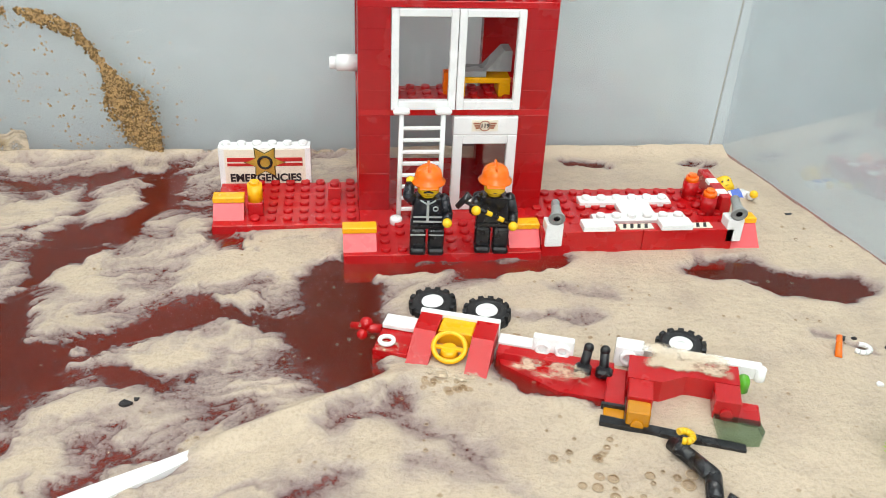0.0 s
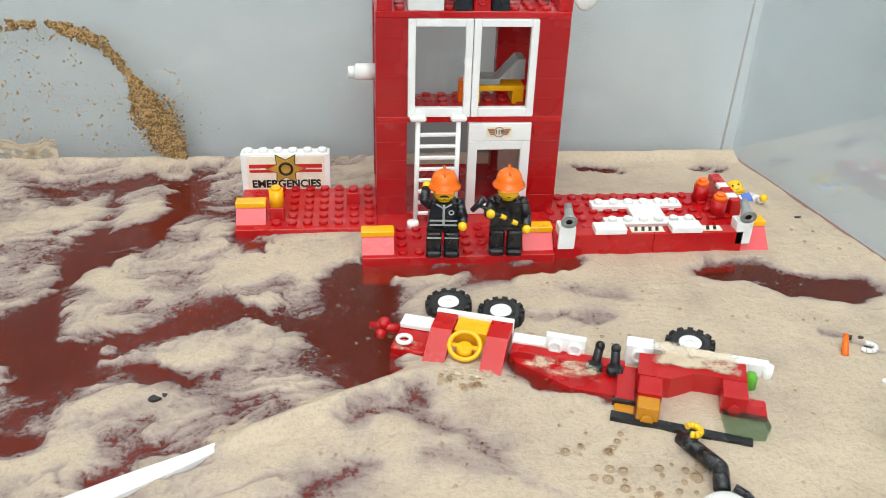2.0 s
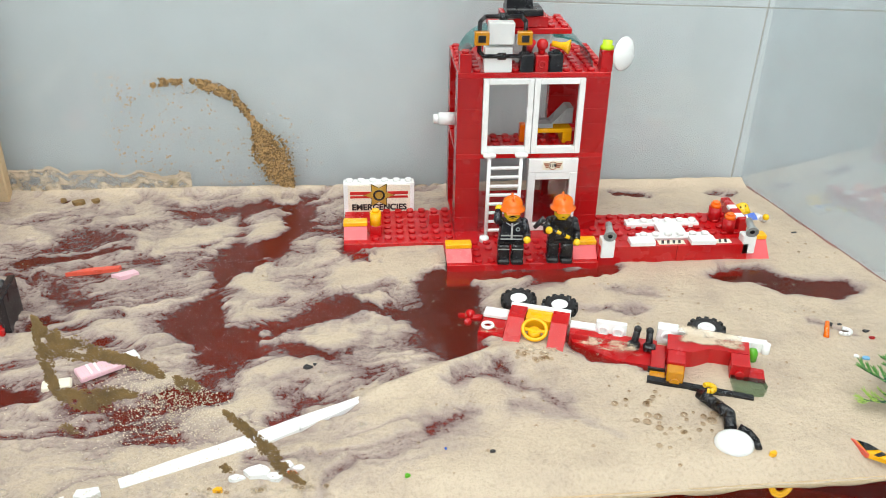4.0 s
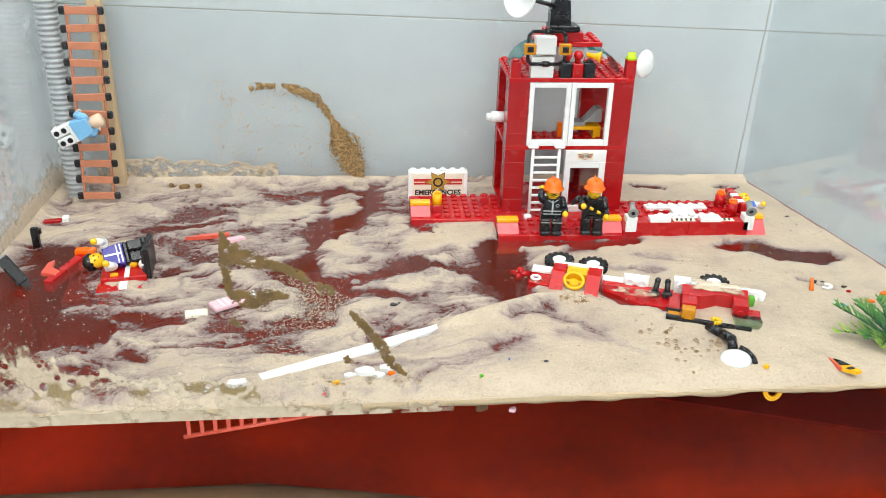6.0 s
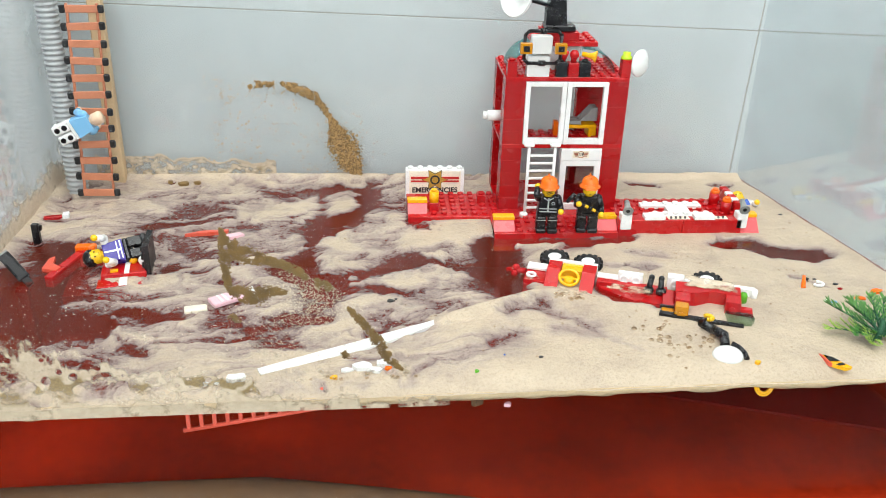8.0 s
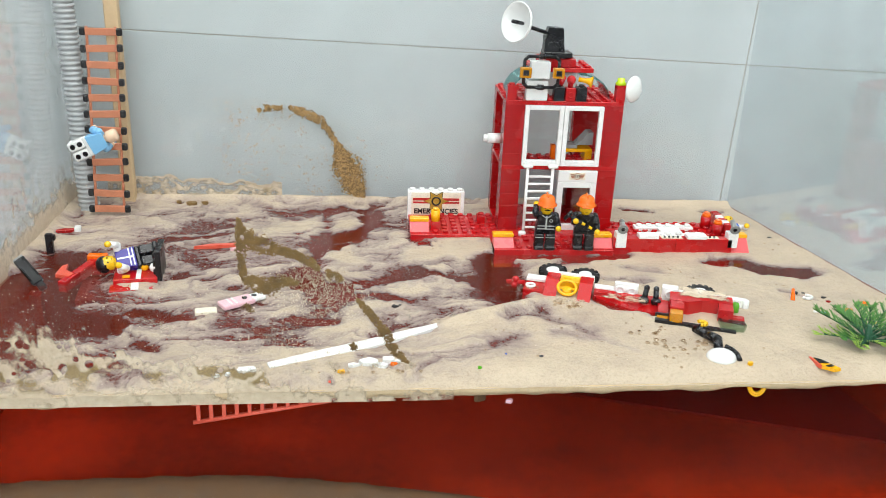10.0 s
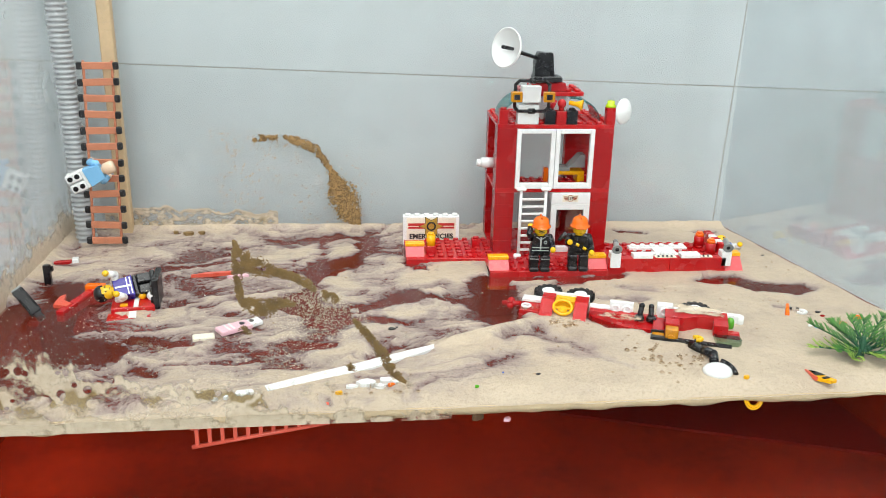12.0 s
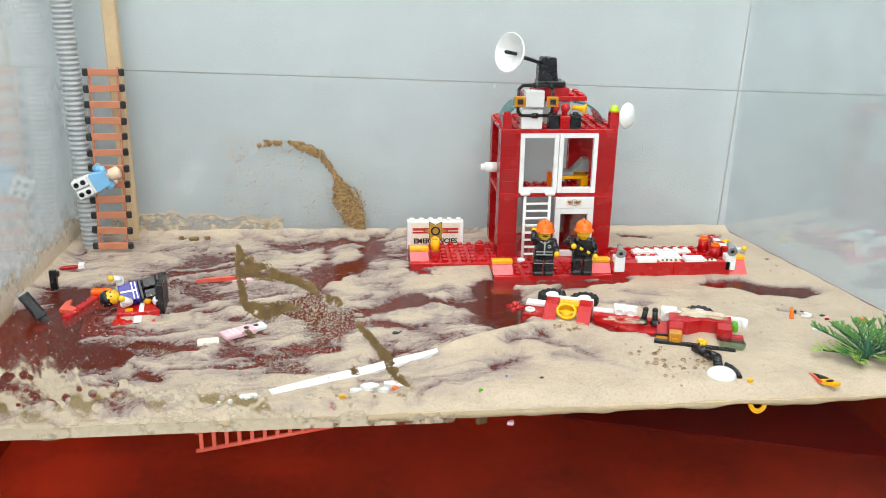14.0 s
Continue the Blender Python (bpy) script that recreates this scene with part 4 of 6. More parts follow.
spart("red_nozzle", bm, RED, label="red nozzle on a red brick")
bm = fresh()
lathe(bm, (0.0820, TY0 - 0.001, RZ + 0.0160), [(0, 0.002), (0.0018, 0.0018), (0.0042, 0), (0.0044, 0.0006), (0.0026, 0.003), (0.0018, 0.006), (0.0018, 0.011), (0, 0.011)], (-0.9, 0.35, 0.1), 18)
spart("yellow_horn", bm, YELLOW, label="yellow orange loudhailer")
# ---- the toy truck lying on its side in the foam ----
TRUCK = pose(0.0389, 0.3076, 0.0, 0, 0, -19.0)
truck = holder("toy_truck", "red and white toy fire truck lying on its side in foam", "toy truck", m=TRUCK)


def wheel(u, v, z, r=0.0092):
    bm = fresh()
    lathe(bm, (0, 0, 0), [(0.0050, -0.0038), (r - 0.0012, -0.0040), (r, -0.0026), (r, 0.0026), (r - 0.0012, 0.0042), (0.0054, 0.0042), (0.0047, 0.0034)], seg=28)
    for i in range(14):
        a = 2 * math.pi * i / 14
        for dz, da in ((-0.0019, 0), (0.0019, 0.22)):
            box(bm, r - 0.0006, r + 0.0011, -0.0012, 0.0012, dz - 0.0018, dz + 0.0018, m=pose(0, 0, 0, 0, 0, math.degrees(a + da)))
    bmesh.ops.transform(bm, matrix=pose(u, v, z, 4, -3, 0), verts=bm.verts)
    w = part("wheel", bm, RUBBER, truck, "black treaded rubber tyre")
    bm = fresh()
    lathe(bm, (0, 0, 0), [(0, 0.0036), (0.0018, 0.0036), (0.0022, 0.0030), (0.0040, 0.0030), (0.0047, 0.0037), (0.0048, -0.003), (0, -0.003)], seg=24)
    bmesh.ops.transform(bm, matrix=pose(u, v, z, 4, -3, 0), verts=bm.verts)
    part("rim", bm, WHITE, w, "white wheel rim")


for u, v in ((0.0011, 0.0135), (0.0249, 0.0131), (0.1061, 0.0127)):
    wheel(u, v, 0.0014 if u < 0.1 else 0.0004)


def tpart(name, build, mats, label="", parent=None):
    bm = fresh()
    build(bm)
    return part(name, bm, mats, parent or truck, label)


# rear pump section: two red slopes with yellow between
tpart("chassis_plate", lambda bm: box(bm, -0.0010, 0.0325, -0.0010, 0.0018, -0.010, 0.0092, bevel=0.0003), WHITE)


def slope_side(u0, u1):
    def build(bm):
        side = [(-0.0005, 0.0086), (-0.0130, 0.0086), (-0.0285, 0.0010), (-0.0285, -0.009), (-0.0005, -0.009)]
        a, b = [bm.verts.new((u0, y, z)) for y, z in side], [bm.verts.new((u1, y, z)) for y, z in side]
        bm.faces.new(a[::-1]), bm.faces.new(b)
        for i in range(5):
            bm.faces.new((a[i], a[(i + 1) % 5], b[(i + 1) % 5], b[i]))
    tpart("slope_brick", build, RED, "red slope brick")


slope_side(-0.0005, 0.0085)
slope_side(0.0232, 0.0322)
tpart("red_block", lambda bm: box(bm, 0.0086, 0.0231, -0.0040, -0.0005, -0.009, 0.0030, bevel=0.0003), RED)
tpart("yellow_block", lambda bm: box(bm, 0.0088, 0.0229, -0.0105, -0.0008, -0.009, 0.0076, bevel=0.0004), YELLOW, "yellow brick")


def hose_reel(bm):
    torus(bm, (0.0151, -0.0178, 0.0055), 0.0064, 0.0011, (0.1, -0.45, 0.9), 28, 8)
    cone(bm, (0.0151, -0.0178, 0.0012), (0.0151, -0.0182, 0.0055), 0.0040, 0.0030, 16)
    box(bm, 0.0095, 0.0207, -0.0188, -0.0168, 0.0042, 0.0056, bevel=0.0003)


tpart("hose_reel", hose_reel, YELLOW, "yellow steering-wheel shaped reel")
# tail end with a white ring
tpart("tail_block", lambda bm: box(bm, -0.0150, -0.0008, -0.0240, -0.0030, -0.010, 0.0030, bevel=0.0004), RED)
tpart("tail_tile", lambda bm: box(bm, -0.0150, -0.0012, -0.0095, -0.0015, 0.0032, 0.0056, bevel=0.0004), WHITE)


def tail_ring(bm):
    torus(bm, (-0.0105, -0.0185, 0.0042), 0.0028, 0.0010, (0, 0, 1), 20, 8)


tpart("tail_ring", tail_ring, WHITE, "white ring")


def tail_tap(bm):
    cone(bm, (-0.0300, -0.0040, -0.0020), (-0.0160, -0.0050, -0.0010), 0.0018, 0.0024, 12)
    ball(bm, (-0.0235, -0.0040, 0.0002), 0.0030)
    ball(bm, (-0.0235, -0.0100, -0.0014), 0.0024)


tpart("tap", tail_tap, RED, "red tap half under water")
# connecting beam
tpart("white_beam", lambda bm: box(bm, 0.0330, 0.0600, -0.0072, -0.0010, -0.004, 0.0045, bevel=0.0003), WHITE)


def beam(bm):
    prism(bm, [(0.0328, -0.0085), (0.0800, -0.0100), (0.0800, -0.0270), (0.0600, -0.0270), (0.0360, -0.0160)], -0.010, 0.0002)
    box(bm, 0.0335, 0.0800, -0.0130, -0.0075, -0.004, 0.0036, bevel=0.0003)


tpart("beam", beam, RED, "red body panel awash in foam")
tpart("rack", lambda bm: box(bm, 0.0470, 0.0635, -0.0080, -0.0050, 0.0005, 0.0105, bevel=0.0004), WHITE, "white rack with two rings")
for u in (0.0512, 0.0592):
    tpart("ring", lambda bm: torus(bm, (u, -0.0086, 0.0055), 0.0024, 0.0010, (0, 1, 0), 18, 8), WHITE)
for u, lean in ((0.0680, 0.0012), (0.0762, -0.0006)):
    def lever(bm):
        cone(bm, (u, -0.0130, 0.0012), (u + lean, -0.0092, 0.0098), 0.0020, 0.0018, 10)
        box(bm, u - 0.0032, u + 0.0034, -0.0165, -0.0115, 0.0008, 0.0046, bevel=0.0010)
        ball(bm, (u + lean, -0.0092, 0.0100), 0.0021)
    tpart("lever", lever, BLACK, "black plastic lever")
# cab
tpart("cab_bracket", lambda bm: box(bm, 0.0795, 0.0905, -0.0060, 0.0010, -0.004, 0.0105, bevel=0.0004), WHITE, "white bracket with a round stud")
tpart("ring", lambda bm: torus(bm, (0.0850, -0.0066, 0.0060), 0.0026, 0.0010, (0, 1, 0), 18, 8), WHITE)
tpart("cab_floor_plate", lambda bm: box(bm, 0.0910, 0.1370, 0.0010, 0.0058, -0.006, 0.0058, bevel=0.0003), WHITE, "white chassis plate")


def cab_body(bm):
    prism(bm, [(0.0850, -0.0095), (0.1262, -0.0060), (0.1262, -0.0175), (0.1065, -0.0175), (0.0975, -0.0235), (0.0850, -0.0235)], -0.008, 0.0100)
    box(bm, 0.0855, 0.0945, -0.0345, -0.0236, -0.008, 0.0098, bevel=0.0003)
    box(bm, 0.1168, 0.1262, -0.0285, -0.0176, -0.008, 0.0098, bevel=0.0003)


tpart("cab_body", cab_body, RED, "red U-shaped cab body")
tpart("cab_stud", lambda bm: cone(bm, (0.1215, -0.0284, 0.0045), (0.1215, -0.0302, 0.0045), 0.0024, 0.0023), RED)
tpart("cab_side", lambda bm: box(bm, 0.0775, 0.0850, -0.0330, -0.0100, -0.008, 0.0030, bevel=0.0004), RED)
tpart("cab_side", lambda bm: box(bm, 0.1264, 0.1345, -0.0280, -0.0170, -0.008, 0.0022, bevel=0.0004), RED)


def amber(bm):
    box(bm, 0.0856, 0.0940, -0.0418, -0.0347, -0.004, 0.0086, bevel=0.0005)
    cone(bm, (0.0898, -0.0415, 0.0030), (0.0898, -0.0430, 0.0030), 0.0024, 0.0023)


tpart("amber_lamp", amber, AMBER, "amber clear lamp brick")
tpart("side_strip", lambda bm: box(bm, 0.0775, 0.0852, -0.0395, -0.0335, -0.002, 0.0022, bevel=0.0003), AMBER)


def bumper(bm):
    prism(bm, [(0.0765, -0.0390), (0.1280, -0.0415), (0.1280, -0.0450), (0.0765, -0.0430)], -0.008, 0.0026)
    box(bm, 0.0765, 0.0852, -0.0340, -0.0325, -0.002, 0.0036)


tpart("bumper", bumper, BLACK, "black bumper strip")
tpart("windscreen", lambda bm: prism(bm, [(0.1172, -0.0290), (0.1335, -0.0290), (0.1350, -0.0345), (0.1330, -0.0395), (0.1275, -0.0413), (0.1190, -0.0408)], -0.004, 0.0040), SEAGLASS, "clear green windscreen corner")
tpart("green_lamp", lambda bm: lathe(bm, (0.1290, -0.0075, 0.0005), [(0, 0), (0.0026, 0), (0.0027, 0.0045), (0.0018, 0.0066), (0, 0.007)], seg=14), GREEN, "lime green round lamp")
tpart("white_lamp", lambda bm: cone(bm, (0.1365, 0.0010, -0.002), (0.1365, 0.0010, 0.0062), 0.0022, 0.0020), WHITE)

# thin foam washed over the truck
def film_sheet(name, place, nu, nv, weight, label, silt_or_bounce=None):
    """place(u, v) gives points, weight(u, v) how thick the froth lies, u and v from 0 to 1."""
    u, v = np.meshgrid(np.linspace(0, 1, nu), np.linspace(0, 1, nv), indexing="ij")
    co = np.stack([c.ravel() for c in place(u, v)], 1)
    idx = np.arange(nu * nv).reshape(nu, nv)
    faces = np.stack([idx[:-1, :-1], idx[1:, :-1], idx[1:, 1:], idx[:-1, 1:]], -1).reshape(-1, 4)
    me = bpy.data.meshes.new(name)
    me.from_pydata(co.tolist(), [], faces.tolist())
    for key, value in (("foam", weight(u, v)), ("silt_or_bounce", silt_or_bounce(u, v) if silt_or_bounce else 0 * u)):
        me.attributes.new(key, "FLOAT", "POINT").data.foreach_set("value", np.clip(value, 0, 1).ravel().astype(np.float32))
    me.polygons.foreach_set("use_smooth", np.ones(len(me.polygons), dtype=bool))
    me.materials.append(FILM)
    return tagged(new(name, me), label, "foam", kind="stuff")


def washed(u0, u1, v0, v1, z, thick, seed):
    def place(u, v):
        a, b = u0 + (u1 - u0) * u, v0 + (v1 - v0) * v
        m = TRUCK
        h = z + 0.0004 * cloud(u * 6 + seed, v * 5, 3)
        return [m[k][0] * a + m[k][1] * b + m[k][2] * h + m[k][3] for k in range(3)]

    def weight(u, v):
        edge = np.minimum(np.minimum(u, 1 - u) * 3.2, np.minimum(v, 1 - v) * 3.2)
        return thick * np.clip(edge + 0.25, 0, 1) + 0.30 * cloud(u * 7 + seed, v * 4 + seed, 4) - 0.35 * np.clip(0.5 - edge, 0, 1)

    film_sheet("foam_film", place, 50, 24, weight, "thin tan foam lying over the sunk truck")


washed(0.0880, 0.1270, -0.0175, 0.0010, 0.0108, 0.85, 1.0)
washed(0.0340, 0.0780, -0.0290, -0.0120, 0.0045, 0.50, 4.0)
washed(0.0030, 0.0320, -0.0345, -0.0260, 0.0022, 0.50, 9.0)
washed(-0.0160, 0.0000, -0.0270, -0.0170, 0.0040, 0.45, 12.0)


# ---- toy figures: each one plain mesh ----
def toy_figure(label, m, legs, torso, arms, hands, head, hat, left=(0.2, 0.0), right=(0.2, 0.0), helmet=True, trim=None, extra=None, holes=False):
    """left, right: how far each arm is raised to the front and folded at the elbow, 0 to 1."""
    mats = [legs, torso, arms, hands, head, hat, trim or torso, BLACK]
    bm = fresh()
    for sx in (-1, 1):
        box(bm, sx * 0.0043 - 0.0037, sx * 0.0043 + 0.0037, -0.0040, 0.0036, 0.0028, 0.0125, 0, bevel=0.0008)
        box(bm, sx * 0.0043 - 0.0037, sx * 0.0043 + 0.0037, -0.0066, 0.0036, 0.0, 0.0034, 0, bevel=0.0009)
        if holes:
            for z in (0.0035, 0.0095):
                cone(bm, (sx * 0.0043, 0.0034, z), (sx * 0.0043, 0.0039, z), 0.0021, 0.0021, 12, 7)
    box(bm, -0.0079, 0.0079, -0.0034, 0.0034, 0.0126, 0.0154, 0, bevel=0.0006)
    body = box(bm, -0.0079, 0.0079, -0.0040, 0.0040, 0.0156, 0.0288, 1, bevel=0.0004)
    for v in body:
        if v.co.z > 0.0222:
            v.co.x *= 0.76
    if trim:
        box(bm, -0.0006, 0.0006, -0.0044, -0.0039, 0.0170, 0.0280, 6)
        for z in (0.0172, 0.0196):
            box(bm, -0.0066, 0.0066, -0.0043, -0.0039, z - 0.0004, z + 0.0004, 6)
    for sx, (lift, fold) in ((-1, left), (1, right)):
        a = Vector((sx * 0.0072, 0.0, 0.0268))
        up = radians(10 + 150 * lift)
        b = a + Vector((sx * 0.0020, -math.sin(up) * 0.0068, -math.cos(up) * 0.0068))
        up2 = up + radians(30 + 90 * fold)
        c = b + Vector((-sx * 0.0010 * fold, -math.sin(up2) * 0.0062, -math.cos(up2) * 0.0062))
        ball(bm, a, 0.0030, 2)
        cone(bm, a, b, 0.0029, 0.0026, 10, 2)
        ball(bm, b, 0.0026, 2)
        cone(bm, b, c, 0.0026, 0.0022, 10, 2)
        ball(bm, c + (c - b).normalized() * 0.0016, 0.0023, 3)
    cone(bm, (0, 0, 0.0287), (0, 0, 0.0304), 0.0032, 0.0032, 14, 4)
    lathe(bm, (0, 0, 0.0300), [(0, 0), (0.0040, 0), (0.0050, 0.0012), (0.0051, 0.0068), (0.0042, 0.0084), (0, 0.0086)], seg=18, mat=4)
    for sx in (-1, 1):
        ball(bm, (sx * 0.0017, -0.0050, 0.0344), 0.0006, 7, u=8, v=5)
    box(bm, -0.0008, 0.0008, -0.0052, -0.0049, 0.0314, 0.0317, 7)
    if helmet:
        lathe(bm, (0, 0.0006, 0.0362), [(0.0060, -0.0004), (0.0078, -0.0008), (0.0079, -0.0001), (0.0064, 0.0008), (0.0063, 0.0030), (0.0055, 0.0054), (0.0036, 0.0070), (0, 0.0076)], seg=24, mat=5)
        box(bm, -0.0007, 0.0007, -0.0046, 0.0058, 0.0420, 0.0444, 5, bevel=0.0006)
        box(bm, -0.0042, 0.0042, -0.0088, -0.0058, 0.0355, 0.0362, 5, bevel=0.0003)
    elif hat:
        ball(bm, (0, 0.0010, 0.0372), 0.0062, 5, 1, 1, 0.85)
    if extra:
        extra(bm)
    return thing("toy_figure", bm, mats, label, "toy figure", group="toy figures", m=m)


SILVER = surface("silver_print", srgb(190, 192, 190), 0.35, 0.1, 200, 900, 0.0, metal=0.4)
PURPLE = plastic("purple_plastic", 58, 48, 146)
JACKET = plastic("navy_black_plastic", 24, 26, 34)


def axe(bm):
    cone(bm, (-0.0150, -0.0105, 0.0302), (0.0105, -0.0085, 0.0165), 0.0009, 0.0010, 8, 7)
    cone(bm, (-0.0175, -0.0108, 0.0270), (-0.0120, -0.0105, 0.0334), 0.0013, 0.0018, 10, 7)
    for f in (0.44, 0.66):
        a = Vector((-0.0150, -0.0105, 0.0302)).lerp(Vector((0.0105, -0.0085, 0.0165)), f)
        b = Vector((-0.0150, -0.0105, 0.0302)).lerp(Vector((0.0105, -0.0085, 0.0165)), f + 0.10)
        cone(bm, a, b, 0.0012, 0.0012, 10, 3)


def moustache(bm):
    for sx in (-1, 1):
        cone(bm, (0, -0.0053, 0.0331), (sx * 0.0022, -0.0050, 0.0325), 0.0006, 0.0003, 8, 7)
    torus(bm, (0.0036, -0.0043, 0.0240), 0.0011, 0.0003, (0, 1, 0), 14, 5, 6)
    for sx in (-1, 1):
        cone(bm, (sx * 0.0002, -0.0043, 0.0262), (sx * 0.0036, -0.0043, 0.0284), 0.0004, 0.0004, 6, 6)
    for sx in (-1, 1):
        box(bm, sx * 0.0043 - 0.0035, sx * 0.0043 + 0.0035, -0.0043, -0.0039, 0.0098, 0.0104, 6)


toy_figure("toy fireman in black jacket and orange helmet, hand raised", pose(0.0458, 0.3668, BASE + 0.0002, 0, 0, -4), BLACK, JACKET, JACKET, HEAD, HEAD, ORANGE,
           left=(0.80, 0.85), right=(0.10, 0.35), trim=SILVER, extra=moustache)
toy_figure("toy fireman in black with orange helmet holding an axe", pose(0.0768, 0.3672, BASE + 0.0002, 0, 0, -6), BLACK, BLACK, BLACK, HEAD, HEAD, ORANGE,
           left=(0.30, 0.35), right=(0.08, 0.15), extra=axe)


def lying(feet, head, front):
    """A pose that takes a figure's upright to feet -> head and its front towards the given way."""
    z = (Vector(head) - Vector(feet)).normalized()
    y = -(Vector(front) - Vector(front).dot(z) * z).normalized()
    x = y.cross(z)
    m = Matrix((x, y, z)).transposed().to_4x4()
    m.translation = feet
    return m


toy_figure("toy figure with white legs and light blue shirt on the ladder", lying((-0.3262, 0.430, 0.0560), (-0.2920, 0.432, 0.0712), (0.05, 1, 0.1)), WHITE, SKY, SKY, FLESH, FLESH, None,
           left=(0.3, 0.4), right=(0.2, 0.2), helmet=False, holes=True)
toy_figure("toy figure in striped purple shirt lying over a sunk car", lying((-0.2400, 0.3260, 0.0120), (-0.2790, 0.3105, 0.0095), (0.1, -0.7, 0.75)), BLACK, PURPLE, WHITE, HEAD, HEAD, BLACK,
           left=(0.35, 0.4), right=(0.5, 0.3), helmet=False, trim=WHITE)
toy_figure("toy figure with blue shirt half sunk beside the pad", lying((0.2262, 0.4035, -0.0150), (0.2215, 0.4330, 0.0030), (-0.2, -0.6, 0.8)), WHITE, BLUE, WHITE, HEAD, HEAD, None,
           helmet=False, trim=WHITE)

bm = fresh()
for k in range(8):
    a, b = radians(-130 + 32 * k), radians(-98 + 32 * k)
    cone(bm, (0.1232 + 0.0027 * math.cos(a), 0.2272 + 0.0027 * math.sin(a), 0.0075), (0.1232 + 0.0027 * math.cos(b), 0.2272 + 0.0027 * math.sin(b), 0.0075), 0.0013, 0.0013, 8, 1)
cone(bm, (0.1232, 0.2268, 0.0060), (0.1206, 0.2235, 0.0020), 0.0024, 0.0030, 10, 0)
tube(bm, [(0.1205, 0.2300, 0.0016), (0.1245, 0.2195, 0.0034), (0.1275, 0.2105, 0.0048), (0.1258, 0.2030, 0.0020)], 0.0029, 10, 0)
ball(bm, (0.1245, 0.1945, 0.0006), 0.0092, 2, 1.0, 0.92, 0.55, 18, 10)
tube(bm, [(0.1290, 0.2015, 0.0045), (0.1325, 0.1985, 0.0036), (0.1345, 0.1940, 0.0022), (0.1342, 0.1895, 0.0012)], 0.0016, 8, 0)
thing("toy_figure", bm, [BLACK, HEAD, WHITE], "sunk toy figure in black with white helmet and yellow hand", "toy figure", group="toy figures")


# ---- corner with the rope ladder, hose and timber ----
bm = fresh()
box(bm, -0.3045, -0.2935, 0.4752, 0.4838, -0.004, TOPZ, bevel=0.0008)
thing("timber_strip", bm, TIMBER, "pale timber strip standing against the back glass", "timber strip")

bm = fresh()
rings, seg = 104, 16
prev = None
for k in range(rings * 4 + 1):
    z = -0.002 + 0.42 * k / (rings * 4)
    r = (0.0064, 0.0082, 0.0088, 0.0082)[k % 4]
    c = Vector((-0.3262 - 0.0060 * min(z / 0.17, 1.0), 0.4560 + 0.010 * min(z / 0.15, 1.0), z))
    ring_v = [bm.verts.new(c + Vector((r * math.cos(2 * math.pi * i / seg), r * math.sin(2 * math.pi * i / seg), 0))) for i in range(seg)]
    if prev:
        for i in range(seg):
            bm.faces.new((prev[i], prev[(i + 1) % seg], ring_v[(i + 1) % seg], ring_v[i])).smooth = True
    prev = ring_v
thing("corrugated_hose", bm, STEEL, "grey corrugated hose rising from the foam", "hose")

rope_ladder = holder("rope_ladder", "brown wooden rope ladder with black taped rung ends", "ladder", (-0.304, 0.45, 0.0))


def lad(f):
    return Vector((-0.3045 + 0.0005 * f, 0.4400 + 0.0225 * f, 0.0060 + 0.1405 * f))


for sx in (-1, 1):
    bm = fresh()
    pts = [lad(f / 11) + Vector((sx * 0.0112, 0, 0)) - rope_ladder.location for f in range(0, 12)]
    pts.append(pts[-1] + Vector((0, 0, 0.004)))
    for a, b in zip(pts, pts[1:]):
        cone(bm, a, b, 0.0011, 0.0011, 6)
    part("rope", bm, RUNG, rope_ladder, "brown cord")
for k in range(12):
    wob = 0.6 * math.sin(k * 2.3)
    m = Matrix.Translation(lad(k / 11) - rope_ladder.location) @ pose(0, -0.0012, 0, 0, 2.2 * math.sin(k * 1.7), wob)
    bm = fresh()
    box(bm, -0.0120, 0.0122, -0.0011, 0.0011, -0.0028, 0.0028, bevel=0.0003)
    bmesh.ops.transform(bm, matrix=m, verts=bm.verts)
    rung = part("rung", bm, RUNG, rope_ladder)
    for sx in (-1, 1):
        bm = fresh()
        box(bm, sx * 0.0142 - 0.0023, sx * 0.0142 + 0.0023, -0.0016, 0.0016, -0.0030, 0.0030, bevel=0.0009)
        bmesh.ops.transform(bm, matrix=m, verts=bm.verts)
        part("rung_end", bm, TAPE, rung, "black taped end")

# ---- the sunk red car and floating pieces on the open-water side ----
car = holder("toy_car", "red toy car sunk in clear water with black tailgate", "toy car", (-0.27, 0.32, 0.0))


def cpart(name, build, mats, label=""):
    bm = fresh()
    build(bm)
    bmesh.ops.translate(bm, verts=bm.verts, vec=(0.27, -0.32, 0))
    return part(name, bm, mats, car, label)


cpart("side_rail", lambda bm: box(bm, -0.0030, 0.0030, -0.0220, 0.0220, -0.008, 0.0002, m=pose(-0.2960, 0.3250, 0, 0, 0, -14), bevel=0.0005), RED, "red side rail awash")
cpart("cross_rail", lambda bm: box(bm, -0.0150, 0.0150, -0.0030, 0.0030, -0.009, -0.0022, m=pose(-0.2800, 0.3400, 0, 0, 0, 8), bevel=0.0005), RED)
cpart("floor_panel", lambda bm: box(bm, -0.0260, 0.0260, -0.0200, 0.0200, -0.016, -0.010, m=pose(-0.2680, 0.3180, 0, 0, 0, 8), bevel=0.0005), LINER_DARK)


